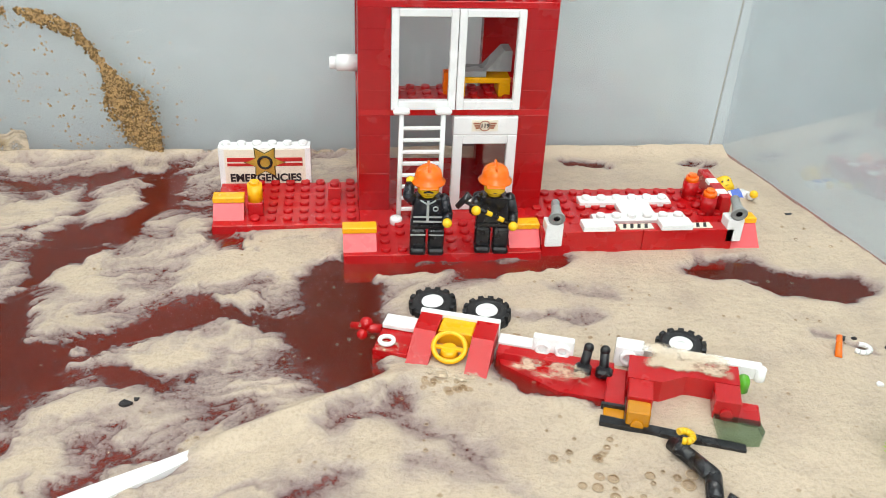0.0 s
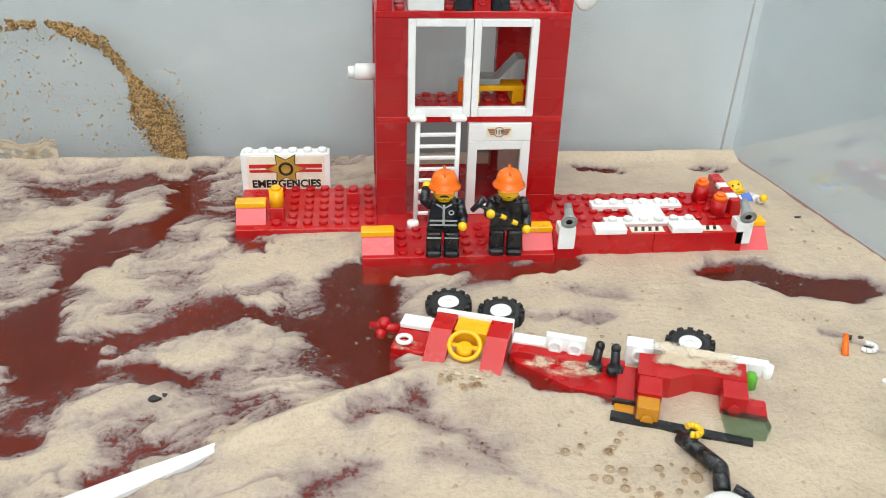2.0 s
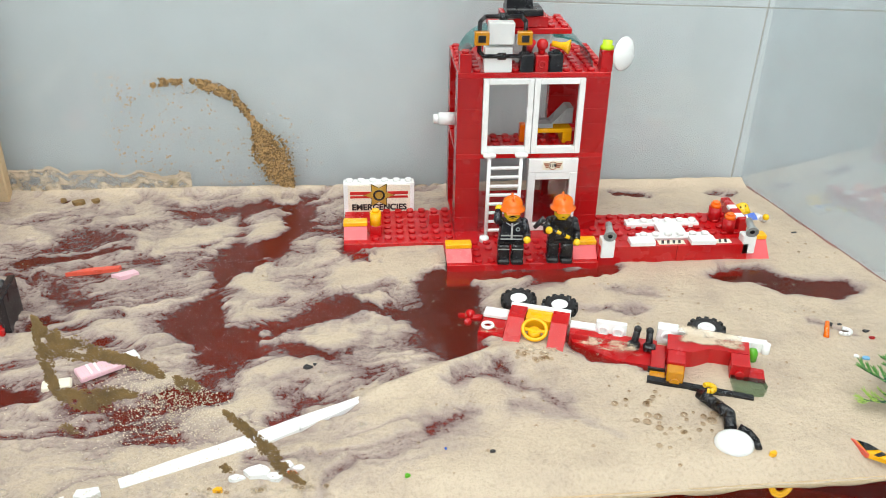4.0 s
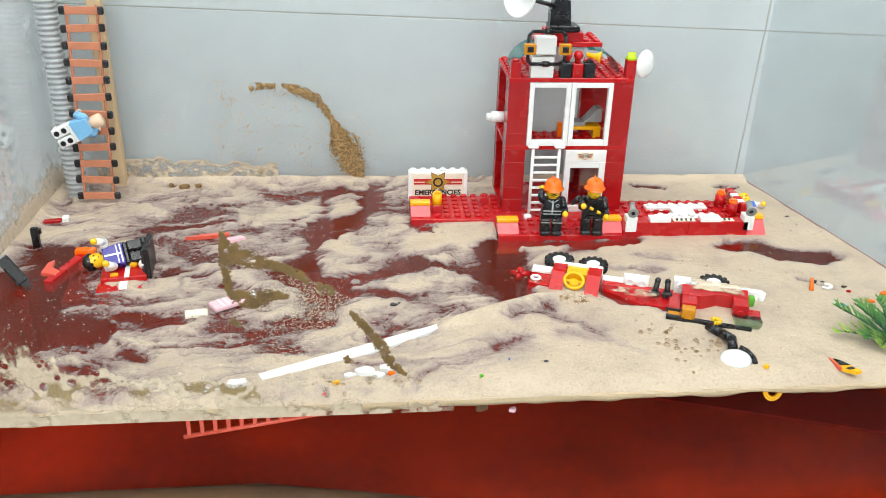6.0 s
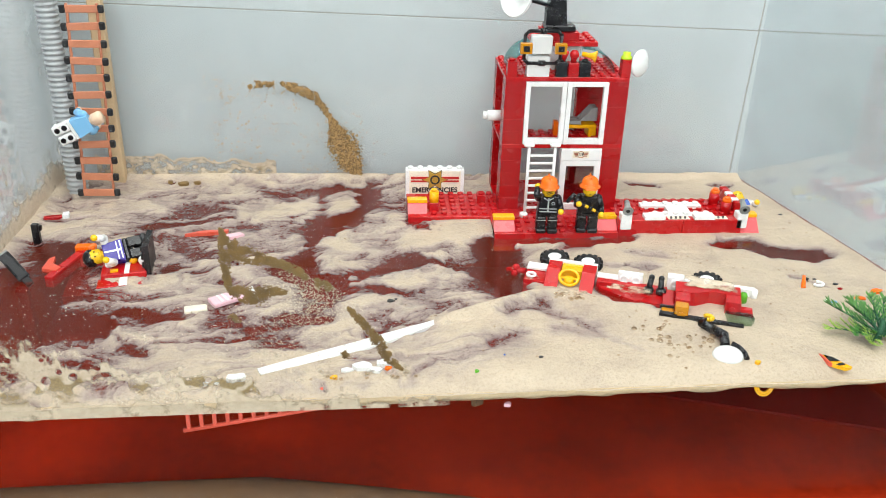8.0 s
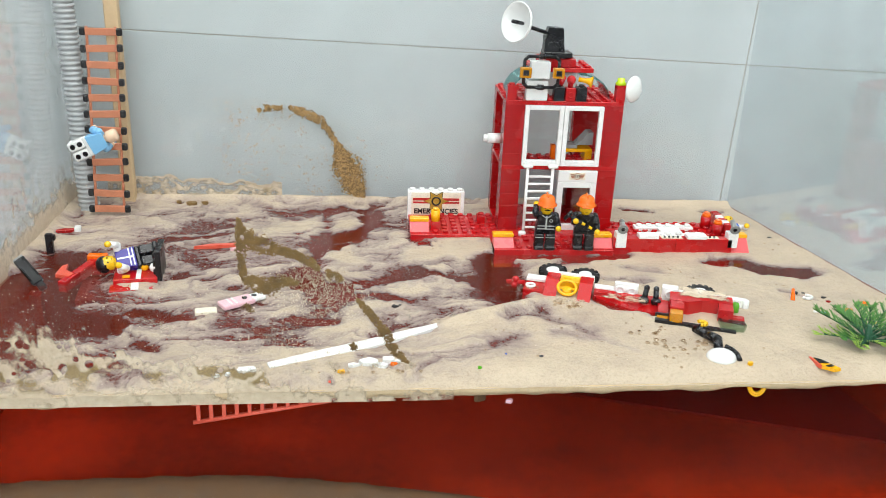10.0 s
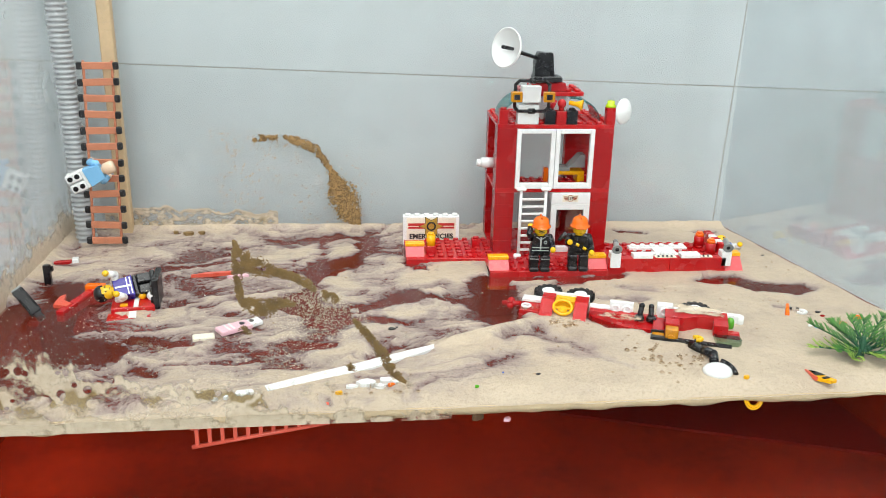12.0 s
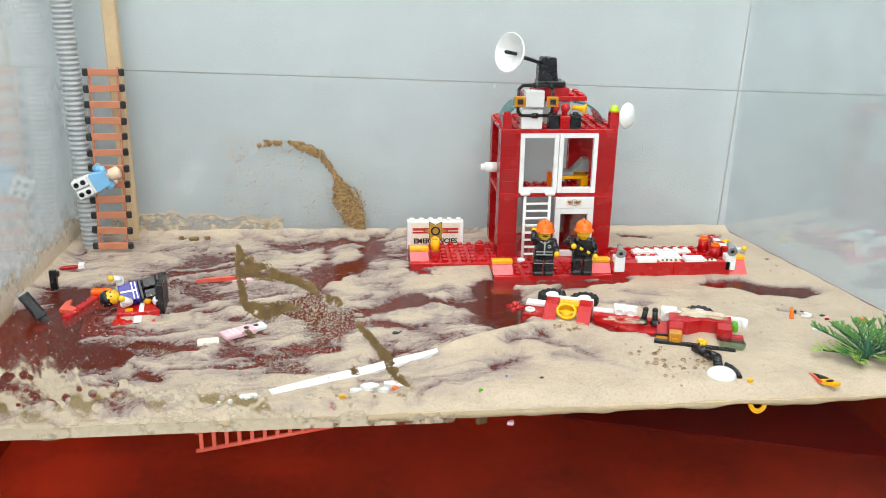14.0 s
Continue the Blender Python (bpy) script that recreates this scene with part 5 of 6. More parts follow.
def seat_block(bm):
    box(bm, -0.0170, 0.0120, -0.0085, 0.0100, -0.010, 0.0036, 0, m=pose(-0.2500, 0.3100, 0, 0, 0, 10), bevel=0.0005)
    box(bm, -0.0190, 0.0100, -0.0200, -0.0087, -0.010, 0.0006, 0, m=pose(-0.2500, 0.3100, 0, 0, 0, 10), bevel=0.0005)
    box(bm, -0.0050, 0.0000, -0.0202, -0.0089, 0.0006, 0.0012, 1, m=pose(-0.2500, 0.3100, 0, 0, 0, 10))
    box(bm, -0.0020, 0.0012, -0.0088, 0.0102, 0.0036, 0.0044, 1, m=pose(-0.2500, 0.3100, 0, 0, 0, 10))
    box(bm, -0.0110, -0.0060, -0.0060, -0.0030, 0.0036, 0.0048, 2, m=pose(-0.2500, 0.3100, 0, 0, 0, 10))
    ball(bm, (-0.2480, 0.3170, 0.0060), 0.0030, 2)
    ball(bm, (-0.2410, 0.3160, 0.0060), 0.0036, 1)


cpart("bonnet", seat_block, [RED, WHITE, YELLOW], "red bonnet with white stripe")


def tailgate(bm):
    m = pose(-0.2375, 0.3190, 0.0075, 0, 0, 6)
    box(bm, -0.0020, 0.0020, -0.0130, 0.0130, -0.014, 0.0140, 0, m=m, bevel=0.0004)
    for y in (-0.009, -0.003, 0.003, 0.009):
        for z in (-0.008, -0.002, 0.004, 0.010):
            cone(bm, m @ Vector((-0.002, y, z)), m @ Vector((-0.0036, y, z)), 0.0022, 0.0021, 10, 0)


cpart("tailgate", tailgate, BLACK, "black studded tailgate")
cpart("lamp", lambda bm: box(bm, -0.2960, -0.2820, 0.3440, 0.3500, -0.003, 0.0030, bevel=0.0006), ORANGE, "orange tile")


def piece(name, build, mats, label, category, group=""):
    bm = fresh()
    build(bm)
    return thing(name, bm, mats, label, category, group)


def slab_arm(bm):
    m = lying((-0.3130, 0.3010, -0.0030), (-0.3340, 0.3110, 0.0190), (0.6, -0.8, 0.1))
    box(bm, -0.0038, 0.0038, -0.0030, 0.0030, 0.0040, 0.0250, 0, m=m, bevel=0.0006)
    box(bm, -0.0034, 0.0034, -0.0026, 0.0026, 0.0250, 0.0262, 1, m=m)
    box(bm, -0.0025, 0.0025, -0.0022, 0.0022, -0.0020, 0.0060, 0, m=m, bevel=0.0006)
    box(bm, -0.0024, 0.0024, -0.0033, -0.0030, 0.0070, 0.0220, 2, m=m)


piece("black_bar", slab_arm, [BLACK, GREY, RUBBER], "black plastic bar with grey end sticking out of water", "toy part")
piece("sunk_beam", lambda bm: box(bm, -0.004, 0.004, -0.003, 0.003, -0.060, -0.006, m=pose(-0.3165, 0.2960, 0.0, 18, 6, 0), bevel=0.0006), LINER_DARK, "dark red beam under the water", "toy part")


def small_post(bm):
    box(bm, -0.3295, -0.3245, 0.3585, 0.3625, -0.004, 0.0135, bevel=0.0005)
    box(bm, -0.3245, -0.3225, 0.3590, 0.3620, 0.0085, 0.0125, bevel=0.0004)


piece("black_post", small_post, BLACK, "small black post standing in foam", "toy part")
piece("coral_plate", lambda bm: prism(bm, [(-0.3090, 0.3300), (-0.3060, 0.3340), (-0.3040, 0.3230), (-0.2970, 0.3170), (-0.2990, 0.3120), (-0.3090, 0.3150)], -0.002, 0.0008), CORAL, "coral red plastic plate awash", "toy part")


def red_white_chip(bm):
    box(bm, -0.0100, 0.0035, -0.0022, 0.0022, -0.001, 0.0018, 0, m=pose(-0.3260, 0.4020, 0, 0, 0, 12), bevel=0.0004)
    box(bm, 0.0037, 0.0085, -0.0032, 0.0032, -0.001, 0.0034, 1, m=pose(-0.3260, 0.4020, 0, 0, 0, 12), bevel=0.0004)


piece("red_white_chip", red_white_chip, [DEEP, WHITE], "small red and white piece floating in foam", "toy part")


def pink_card(bm):
    m = pose(-0.1760, 0.2700, 0.0020, 0, 0, 34)
    box(bm, -0.0135, 0.0090, -0.0055, 0.0055, -0.002, 0.0012, 0, m=m, bevel=0.0006)
    box(bm, 0.0080, 0.0175, -0.0040, 0.0040, -0.002, 0.0014, 1, m=m, bevel=0.0008)
    for k in (0.0035, 0.0105):
        cone(bm, m @ Vector((k, 0, 0.0012)), m @ Vector((k, 0, 0.0018)), 0.0018, 0.0018, 12, 2)
    for k in (-0.0080, -0.0045):
        box(bm, k, k + 0.0012, -0.0045, 0.0045, 0.0012, 0.0017, 1, m=m)


piece("pink_plate", pink_card, [ROSE, WHITE, BLACK], "pale pink toy plate with two holes", "toy part")
piece("cream_chip", lambda bm: box(bm, -0.0070, 0.0070, -0.0035, 0.0035, -0.002, 0.0016, m=pose(-0.1960, 0.2580, 0, 0, 0, 12), bevel=0.0008), STICKER, "cream chip beside the pink plate", "toy part")
piece("coral_bar", lambda bm: prism(bm, [(-0.2240, 0.3680), (-0.2120, 0.3735), (-0.1930, 0.3760), (-0.1935, 0.3725), (-0.2100, 0.3695)], -0.001, 0.0016), CORAL, "coral bar half covered by foam", "toy part")
piece("white_chip", lambda bm: prism(bm, [(-0.1960, 0.3640), (-0.1840, 0.3700), (-0.1800, 0.3660), (-0.1900, 0.3610)], -0.001, 0.0020), ROSE, "pale chip floating in foam", "toy part")

# white strip floating in its gap of clear water
piece_pts = [(-0.0400, 0.2396, 0.0026), (-0.0560, 0.2300, 0.0052), (-0.0750, 0.2195, 0.0078), (-0.0920, 0.2100, 0.0086), (-0.1090, 0.2022, 0.0080), (-0.1290, 0.1930, 0.0072), (-0.1480, 0.1842, 0.0055)]
bm = fresh()
rows_v = []
for i, (x, y, w) in enumerate(piece_pts):
    a = Vector(piece_pts[min(i + 1, 6)][:2]) - Vector(piece_pts[max(i - 1, 0)][:2])
    n = Vector((-a.y, a.x)).normalized() * w * 0.5
    rows_v.append([bm.verts.new((x + n.x, y + n.y, -0.001)), bm.verts.new((x + n.x, y + n.y, 0.0016)), bm.verts.new((x - n.x, y - n.y, 0.0022)), bm.verts.new((x - n.x, y - n.y, -0.001))])
for a, b in zip(rows_v, rows_v[1:]):
    for j in range(4):
        bm.faces.new((a[j], a[(j + 1) % 4], b[(j + 1) % 4], b[j]))
bm.faces.new(rows_v[0]), bm.faces.new(rows_v[-1][::-1])
thing("white_strip", bm, WHITE, "long white plastic strip floating in foam", "strip")
rng = random.Random(5)


def shard(name, x, y, r, mat, label, flat=0.30, z=0.0008):
    bm = fresh()
    n = rng.randint(5, 8)
    r *= 0.72
    pts = [(x + r * rng.uniform(0.5, 1.1) * math.cos(2 * math.pi * i / n), y + 0.7 * r * rng.uniform(0.5, 1.1) * math.sin(2 * math.pi * i / n)) for i in range(n)]
    prism(bm, pts, z - 0.001, z + r * flat)
    return thing(name, bm, mat, label, "scrap", group="floating scraps")


# first three are strip fragments; the other five are glare built as white pieces
for x, y, r in ((-0.1600, 0.1790, 0.0085), (-0.1700, 0.1765, 0.0040), (-0.1760, 0.1750, 0.0030), (-0.0900, 0.1880, 0.0100), (-0.0790, 0.1910, 0.0080), (-0.0830, 0.1850, 0.0060), (-0.0990, 0.1850, 0.0050), (-0.0730, 0.1900, 0.0040)):
    shard("white_scrap_or_glare", x, y, r, WHITE, "wet white scrap and painted glare by the front glass")
for x, y, r in ((-0.2430, 0.4690, 0.0085), (-0.2330, 0.4720, 0.0060), (-0.2560, 0.4740, 0.0050)):
    shard("sand_scrap", x, y, r, SAND, "flat brown sand scrap on the foam")
shard("tan_scrap", -0.0760, 0.1870, 0.0034, ORANGE, "small orange tan scrap in foam")
shard("yellow_scrap", -0.1060, 0.1790, 0.0035, YELLOW, "small yellow scrap in foam")
for x, y, r in ((-0.0735, 0.2645, 0.0036), (-0.0700, 0.2668, 0.0022), (0.2160, 0.2890, 0.0040), (0.2215, 0.2880, 0.0026), (0.2330, 0.2810, 0.0030), (0.0130, 0.1955, 0.0028), (0.2450, 0.4000, 0.0030), (0.0300, 0.2120, 0.0012), (0.0020, 0.2360, 0.0011)):
    shard("black_scrap", x, y, r, SLUDGE, "small black scrap floating on foam")
shard("blue_scrap", -0.0080, 0.1990, 0.0014, BLUE, "small blue scrap in foam")
shard("green_scrap", -0.0260, 0.1830, 0.0020, GREEN, "green scrap under the foam edge", 0.2)
shard("green_scrap", -0.0270, 0.1755, 0.0060, SILT, "green brown lump hanging under the foam", 0.9, -0.0160)
shard("pale_scrap", -0.0080, 0.1760, 0.0040, ROSE, "pale scrap sinking behind the front glass", 0.4, -0.0180)
shard("yellow_scrap", 0.1400, 0.1865, 0.0036, YELLOW, "small yellow scrap in foam")
shard("orange_scrap", 0.2400, 0.2600, 0.0060, ORANGE, "orange plastic piece beside the plant")
shard("orange_scrap", 0.2560, 0.2700, 0.0070, ORANGE, "orange plastic piece beside the plant")
shard("yellow_scrap", 0.2480, 0.2400, 0.0032, YELLOW, "small yellow scrap by the plant")
shard("blue_scrap", 0.2200, 0.2560, 0.0036, SKY, "light blue scrap by the plant")
shard("white_scrap_or_glare", 0.2160, 0.2580, 0.0030, WHITE, "white scrap by the plant")
shard("red_scrap", 0.2330, 0.2740, 0.0038, DEEP, "red scrap by the plant")


def stick(bm):
    cone(bm, (0.2080, 0.2760, 0.0005), (0.2112, 0.2840, 0.0060), 0.0016, 0.0012, 8)


piece("orange_stick", stick, ORANGE, "orange stick poking out of foam", "toy part")


def hook(bm):
    for k in range(7):
        a, b = radians(200 + 35 * k), radians(235 + 35 * k)
        cone(bm, (0.2200 + 0.0036 * math.cos(a), 0.2800 + 0.0030 * math.sin(a), 0.002), (0.2200 + 0.0036 * math.cos(b), 0.2800 + 0.0030 * math.sin(b), 0.002), 0.0011, 0.0011, 8)


piece("white_hook", hook, WHITE, "white plastic hook lying on foam", "toy part")


def hazard(bm):
    m = pose(0.1860, 0.1850, 0.0000, 0, 0, -30)
    prism(bm, [(-0.0085, 0.0045), (-0.0030, 0.0042), (0.0090, -0.0008), (0.0060, -0.0040), (-0.0020, -0.0034)], -0.001, 0.0012, 0, m=m)
    prism(bm, [(-0.0070, 0.0042), (-0.0026, 0.0039), (0.0020, 0.0016), (-0.0030, -0.0012)], 0.0013, 0.0018, 1, m=m)
    prism(bm, [(0.0004, -0.0032), (0.0024, -0.0034), (0.0052, -0.0008), (0.0034, 0.0004)], 0.0013, 0.0018, 1, m=m)
    prism(bm, [(-0.0096, 0.0045), (-0.0084, 0.0046), (-0.0016, -0.0036), (-0.0030, -0.0034)], -0.001, 0.0016, 2, m=m)


piece("hazard_tile", hazard, [YELLOW, BLACK, CORAL], "yellow and black striped tile floating in foam", "toy part")


def under_loop(bm):
    for r in (0.0085, 0.0065):
        torus(bm, (0.1425, 0.1790, -0.0100), r * 0.72, 0.0009, (0.25, -1, 0.3), 24, 8)


piece("yellow_loop", under_loop, YELLOW, "yellow plastic loop hanging under the foam", "toy part")

# faded ladder seen through the front glass, under water
pink_ladder = holder("toy_ladder", "faded coral toy ladder under water behind the glass", "toy ladder", (-0.15, 0.18, -0.01))
A, B = Vector((-0.1900, 0.1730, -0.0290)), Vector((-0.1120, 0.1745, -0.0160))
for up in (0.0, 0.0120):
    bm = fresh()
    cone(bm, A + Vector((0, 0, up)) - pink_ladder.location, B + Vector((0, 0, up)) - pink_ladder.location, 0.0013, 0.0013, 8)
    part("rail", bm, CORAL, pink_ladder)
for k in range(11):
    p = A.lerp(B, 0.04 + k * 0.092) - pink_ladder.location
    bm = fresh()
    box(bm, p.x - 0.0011, p.x + 0.0011, p.y - 0.0008, p.y + 0.0008, p.z, p.z + 0.0120, bevel=0.0002)
    part("rung", bm, CORAL, pink_ladder)

# added panel that paints the shaded tub side, and sand bank under water
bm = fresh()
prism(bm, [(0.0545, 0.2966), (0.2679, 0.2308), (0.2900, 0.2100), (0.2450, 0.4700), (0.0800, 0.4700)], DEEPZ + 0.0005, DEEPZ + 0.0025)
thing("shade_panel", bm, LINER_DARK, "added dark panel for the shaded tub side under water", "tub floor", kind="structure")
bm = fresh()
prev = None
for i in range(81):
    x = -0.33 + 0.335 * i / 80
    zt = -0.0700 - (-0.0705 - DEEPZ) * min(1.0, max(0.0, (x + 0.18) / 0.18)) ** 1.4 - 0.02 * max(0.0, -0.29 - x) * 8 + 0.0012 * noise.fractal((x * 60, 0, 4.4), 1, 2, 3)
    y0 = yfront(x) + 0.0008
    reach = min(1.0, max(0.03, (0.005 - x) / 0.16)) ** 0.8
    r = [bm.verts.new((x, y0, DEEPZ)), bm.verts.new((x, y0, zt)), bm.verts.new((x, y0 + 0.012 * reach, zt + 0.001 * reach)), bm.verts.new((x, y0 + 0.035 * reach, DEEPZ + 0.001 * reach))]
    if prev:
        for j in range(3):
            bm.faces.new((prev[j], r[j], r[j + 1], prev[j + 1])).smooth = True
    prev = r
thing("sand_bank", bm, SILT, "brown sand bank settled behind the front glass", "sand", kind="stuff")


# ---- plastic plant ----
plant = holder("plastic_plant", "green plastic fern plant standing in the foam", "plant", (0.2265, 0.2110, 0.0))


def frond(yaw, rise, length, curl, mat, foot=(0, 0, 0.004)):
    """A cedar-like spray: a bent rib, side twigs by turns, short needles on each."""
    bm = fresh()
    p, pts = Vector(foot), []
    n = 10
    for i in range(n + 1):
        pts.append(p.copy())
        up = radians(0.56 * rise - curl * i / n)
        side = radians(yaw + 7 * math.sin(i * 1.3 + yaw))
        p = p + Vector((math.cos(up) * math.cos(side), math.cos(up) * math.sin(side), math.sin(up))) * (0.82 * length / n)
    for i, (a, b) in enumerate(zip(pts, pts[1:])):
        cone(bm, a, b, 0.0010 - 0.00007 * i, 0.0009 - 0.00007 * i, 6, 1)

    def needles(a, b, count, size):
        d = (b - a).normalized()
        flat = d.cross(Vector((0.2, 0.1, 1))).normalized()
        for k in range(count):
            q = a.lerp(b, (k + 1) / count)
            for sgn in (-1, 1):
                e = q + (d * 0.9 + flat * sgn * 0.75 + Vector((0, 0, rng.uniform(0.0, 0.5)))).normalized() * size * rng.uniform(0.8, 1.2)
                cone(bm, q, e, 0.00042, 0.00018, 4, 0, False)

    for i in range(2, n + 1):
        ahead = (pts[i] - pts[i - 1]).normalized()
        flat = ahead.cross(Vector((0, 0, 1))).normalized()
        reach = 0.0105 * (1.1 - 0.75 * i / n)
        for sgn in ((-1, 1) if i % 2 else (1,)) if i < n else ():
            tip = pts[i] + (ahead * 0.8 + flat * sgn * 0.7 + Vector((0, 0, rng.uniform(0.0, 0.6)))).normalized() * reach * rng.uniform(0.75, 1.15)
            cone(bm, pts[i], tip, 0.00055, 0.0003, 5, 1)
            needles(pts[i], tip, 4, 0.0024)
    needles(pts[-3], pts[-1], 4, 0.0026)
    part("frond", bm, [mat, STEM], plant)


for yaw, rise, length, curl, mat in ((150, 42, 0.044, 6, LEAF), (172, 10, 0.040, 6, LEAFTIP), (130, 66, 0.032, 20, LEAF), (110, 52, 0.036, 18, LEAF), (85, 74, 0.034, 24, LEAF),
                                     (62, 58, 0.036, 16, LEAF), (40, 62, 0.042, 10, LEAF), (20, 50, 0.046, 8, LEAF), (0, 30, 0.044, 10, LEAFTIP), (330, 24, 0.036, 8, LEAF),
                                     (300, 12, 0.022, 4, LEAFTIP), (225, 6, 0.020, 4, LEAFTIP), (195, 30, 0.026, 14, LEAF), (355, 62, 0.036, 12, LEAF)):
    frond(yaw, rise, length, curl, mat)
bm = fresh()
cone(bm, (0, 0, -0.006), (0, 0.001, 0.014), 0.0022, 0.0014, 8)
part("stem", bm, STEM, plant)


DRYSAND = surface("crumbly_tan_sand", srgb(186, 150, 102), 0.85, 0.4, 220, 1800, 0.9)


# ---- sand and splashes stuck on the panes ----
def crumb(bm, c, r, squash_y=0.45):
    k = rng.uniform(0.6, 1.3)
    o = [(r * k, 0, 0), (-r, 0, 0), (0, r * squash_y, 0), (0, -r * squash_y, 0), (0, 0, r * rng.uniform(0.6, 1.2)), (0, 0, -r)]
    v = [bm.verts.new((c[0] + a, c[1] + b, c[2] + d)) for a, b, d in o]
    for a, b, d in ((0, 2, 4), (2, 1, 4), (1, 3, 4), (3, 0, 4), (2, 0, 5), (1, 2, 5), (3, 1, 5), (0, 3, 5)):
        bm.faces.new((v[a], v[b], v[d])).smooth = True


def smear(bm, pts, plane, count, size, grain=260):
    """Crumbs strewn along a way (x, z, half width) on an upright pane."""
    for a, b in zip(pts, pts[1:]):
        n = int(count * math.dist(a[:2], b[:2]) / 0.01)
        for _ in range(n):
            f = rng.random()
            w = a[2] + (b[2] - a[2]) * f
            x = a[0] + (b[0] - a[0]) * f + rng.uniform(-1, 1) * rng.uniform(0.4, 1.15) * w
            z = a[1] + (b[1] - a[1]) * f + rng.uniform(-1, 1) * rng.uniform(0.4, 1.15) * w
            gap = noise.fractal((x * grain, z * grain, size * 9000), 1, 2, 3)
            if gap > rng.uniform(-0.7, 0.1):
                crumb(bm, (x, plane(x), z), size * rng.uniform(0.5, 1.5) * (1.0 + 0.4 * gap), 0.8)


def back_plane(x):
    return 0.4836 - rng.uniform(0, 0.0012)


def front_plane(x):
    return yfront(x) + 0.0006 + rng.uniform(0, 0.0006)


# clump on the back pane: tan crumbs over a darker bed
for mat, count, tone in ((DRYSAND, 1.0, "tan"), (SAND, 0.8, "dark brown")):
    bm = fresh()
    smear(bm, [(-0.186, 0.0810, 0.0012), (-0.178, 0.0835, 0.0030), (-0.166, 0.0840, 0.0022)], back_plane, 150 * count, 0.00075)
    smear(bm, [(-0.159, 0.0845, 0.0015), (-0.148, 0.0800, 0.0042), (-0.134, 0.0740, 0.0034), (-0.128, 0.0670, 0.0024), (-0.119, 0.0520, 0.0022)], back_plane, 260 * count, 0.00075)
    smear(bm, [(-0.119, 0.0520, 0.0025), (-0.1165, 0.0440, 0.0050), (-0.1100, 0.0300, 0.0125), (-0.1055, 0.0190, 0.0105), (-0.100, 0.0080, 0.0045), (-0.096, 0.0010, 0.0012)], back_plane, 900 * count, 0.0008)
    thing("sand_smear", bm, mat, tone + " wet sand stuck on the back glass", "sand", kind="stuff")
bm = fresh()
for _ in range(1500):
    x, z = rng.uniform(-0.225, -0.10), rng.uniform(0.004, 0.090)
    if z < 0.09 - max(0, x + 0.17) * 1.0 and rng.random() < 0.35 + 0.6 * (z / 0.09) and noise.fractal((x * 60, z * 60, 3), 1, 2, 3) > rng.uniform(-0.6, 0.3):
        crumb(bm, (x, 0.4845, z), rng.choice((0.0004, 0.0005, 0.0006, 0.0009)))
for _ in range(260):
    x, z = rng.gauss(-0.108, 0.014), rng.gauss(0.030, 0.018)
    if z > 0.002:
        crumb(bm, (x, 0.4845, z), rng.choice((0.0003, 0.0005, 0.0008)))
thing("sand_specks", bm, DRYSAND, "fine sand specks on the back glass", "sand", kind="stuff")


bm = fresh()
for _ in range(22):
    x, z = rng.uniform(-0.28, 0.23), rng.uniform(0.05, 0.24)
    crumb(bm, (x, 0.4845, z), rng.choice((0.0003, 0.0004, 0.0006)))
    crumb(bm, (x + 0.0005, 0.4845, z - 0.0010), 0.0003)
thing("grime_specks", bm, SLUDGE, "small dark grime specks on the back glass", "grime", kind="stuff")


def back_wave(u):
    return 0.020 + 0.004 * cloud(u * 9, u * 0 + 3.3, 4) - 0.008 * np.clip(u - 0.55, 0, 1) - 0.030 * np.clip(u - 0.92, 0, 1)


film_sheet("foam_splash", lambda u, v: (-0.318 + 0.150 * u, 0.4842 - 0.0009 * (v > 0.9), -0.002 + (back_wave(u) + 0.002) * v), 160, 40,
           lambda u, v: 0.60 + 0.35 * np.exp(-((1 - v) / 0.13) ** 2) + 0.30 * cloud(u * 22, v * 5, 4) + 0.1 * (1 - v), "dried tan foam splash on the back glass",
           lambda u, v: 0.30 + 0.3 * cloud(u * 12 + 5, v * 3, 3) - 0.4 * np.exp(-((1 - v) / 0.13) ** 2))

# pale waterline along the back pane
film_sheet("foam_line", lambda u, v: (-0.165 + 0.404 * u, 0.4838 - 0 * v, 0.0005 + 0.0040 * v + 0.0004 * cloud(u * 30, v, 3)), 300, 6,
           lambda u, v: 0.75 - 0.35 * v + 0.4 * cloud(u * 60, v * 2, 3), "pale foam line drying on the back glass")

# wet sand on the front pane: a hollow wedge and a tail
bm = fresh()
smear(bm, [(-0.1585, 0.0975, 0.0006), (-0.1560, 0.0905, 0.0030), (-0.1510, 0.0850, 0.0052), (-0.1440, 0.0815, 0.0042), (-0.1380, 0.0800, 0.0026), (-0.1290, 0.0770, 0.0022), (-0.1220, 0.0735, 0.0024), (-0.1180, 0.0690, 0.0012)], front_plane, 1500, 0.00042)
smear(bm, [(-0.1580, 0.0930, 0.0018), (-0.1572, 0.0800, 0.0034), (-0.1578, 0.0720, 0.0022), (-0.1565, 0.0650, 0.0020)], front_plane, 900, 0.00042)
smear(bm, [(-0.1565, 0.0640, 0.0022), (-0.1500, 0.0610, 0.0042), (-0.1440, 0.0590, 0.0052), (-0.1370, 0.0625, 0.0030), (-0.1290, 0.0612, 0.0012)], front_plane, 1500, 0.00042)
smear(bm, [(-0.1130, 0.0680, 0.0012), (-0.1100, 0.0645, 0.0034), (-0.1050, 0.0630, 0.0014)], front_plane, 1100, 0.0004)
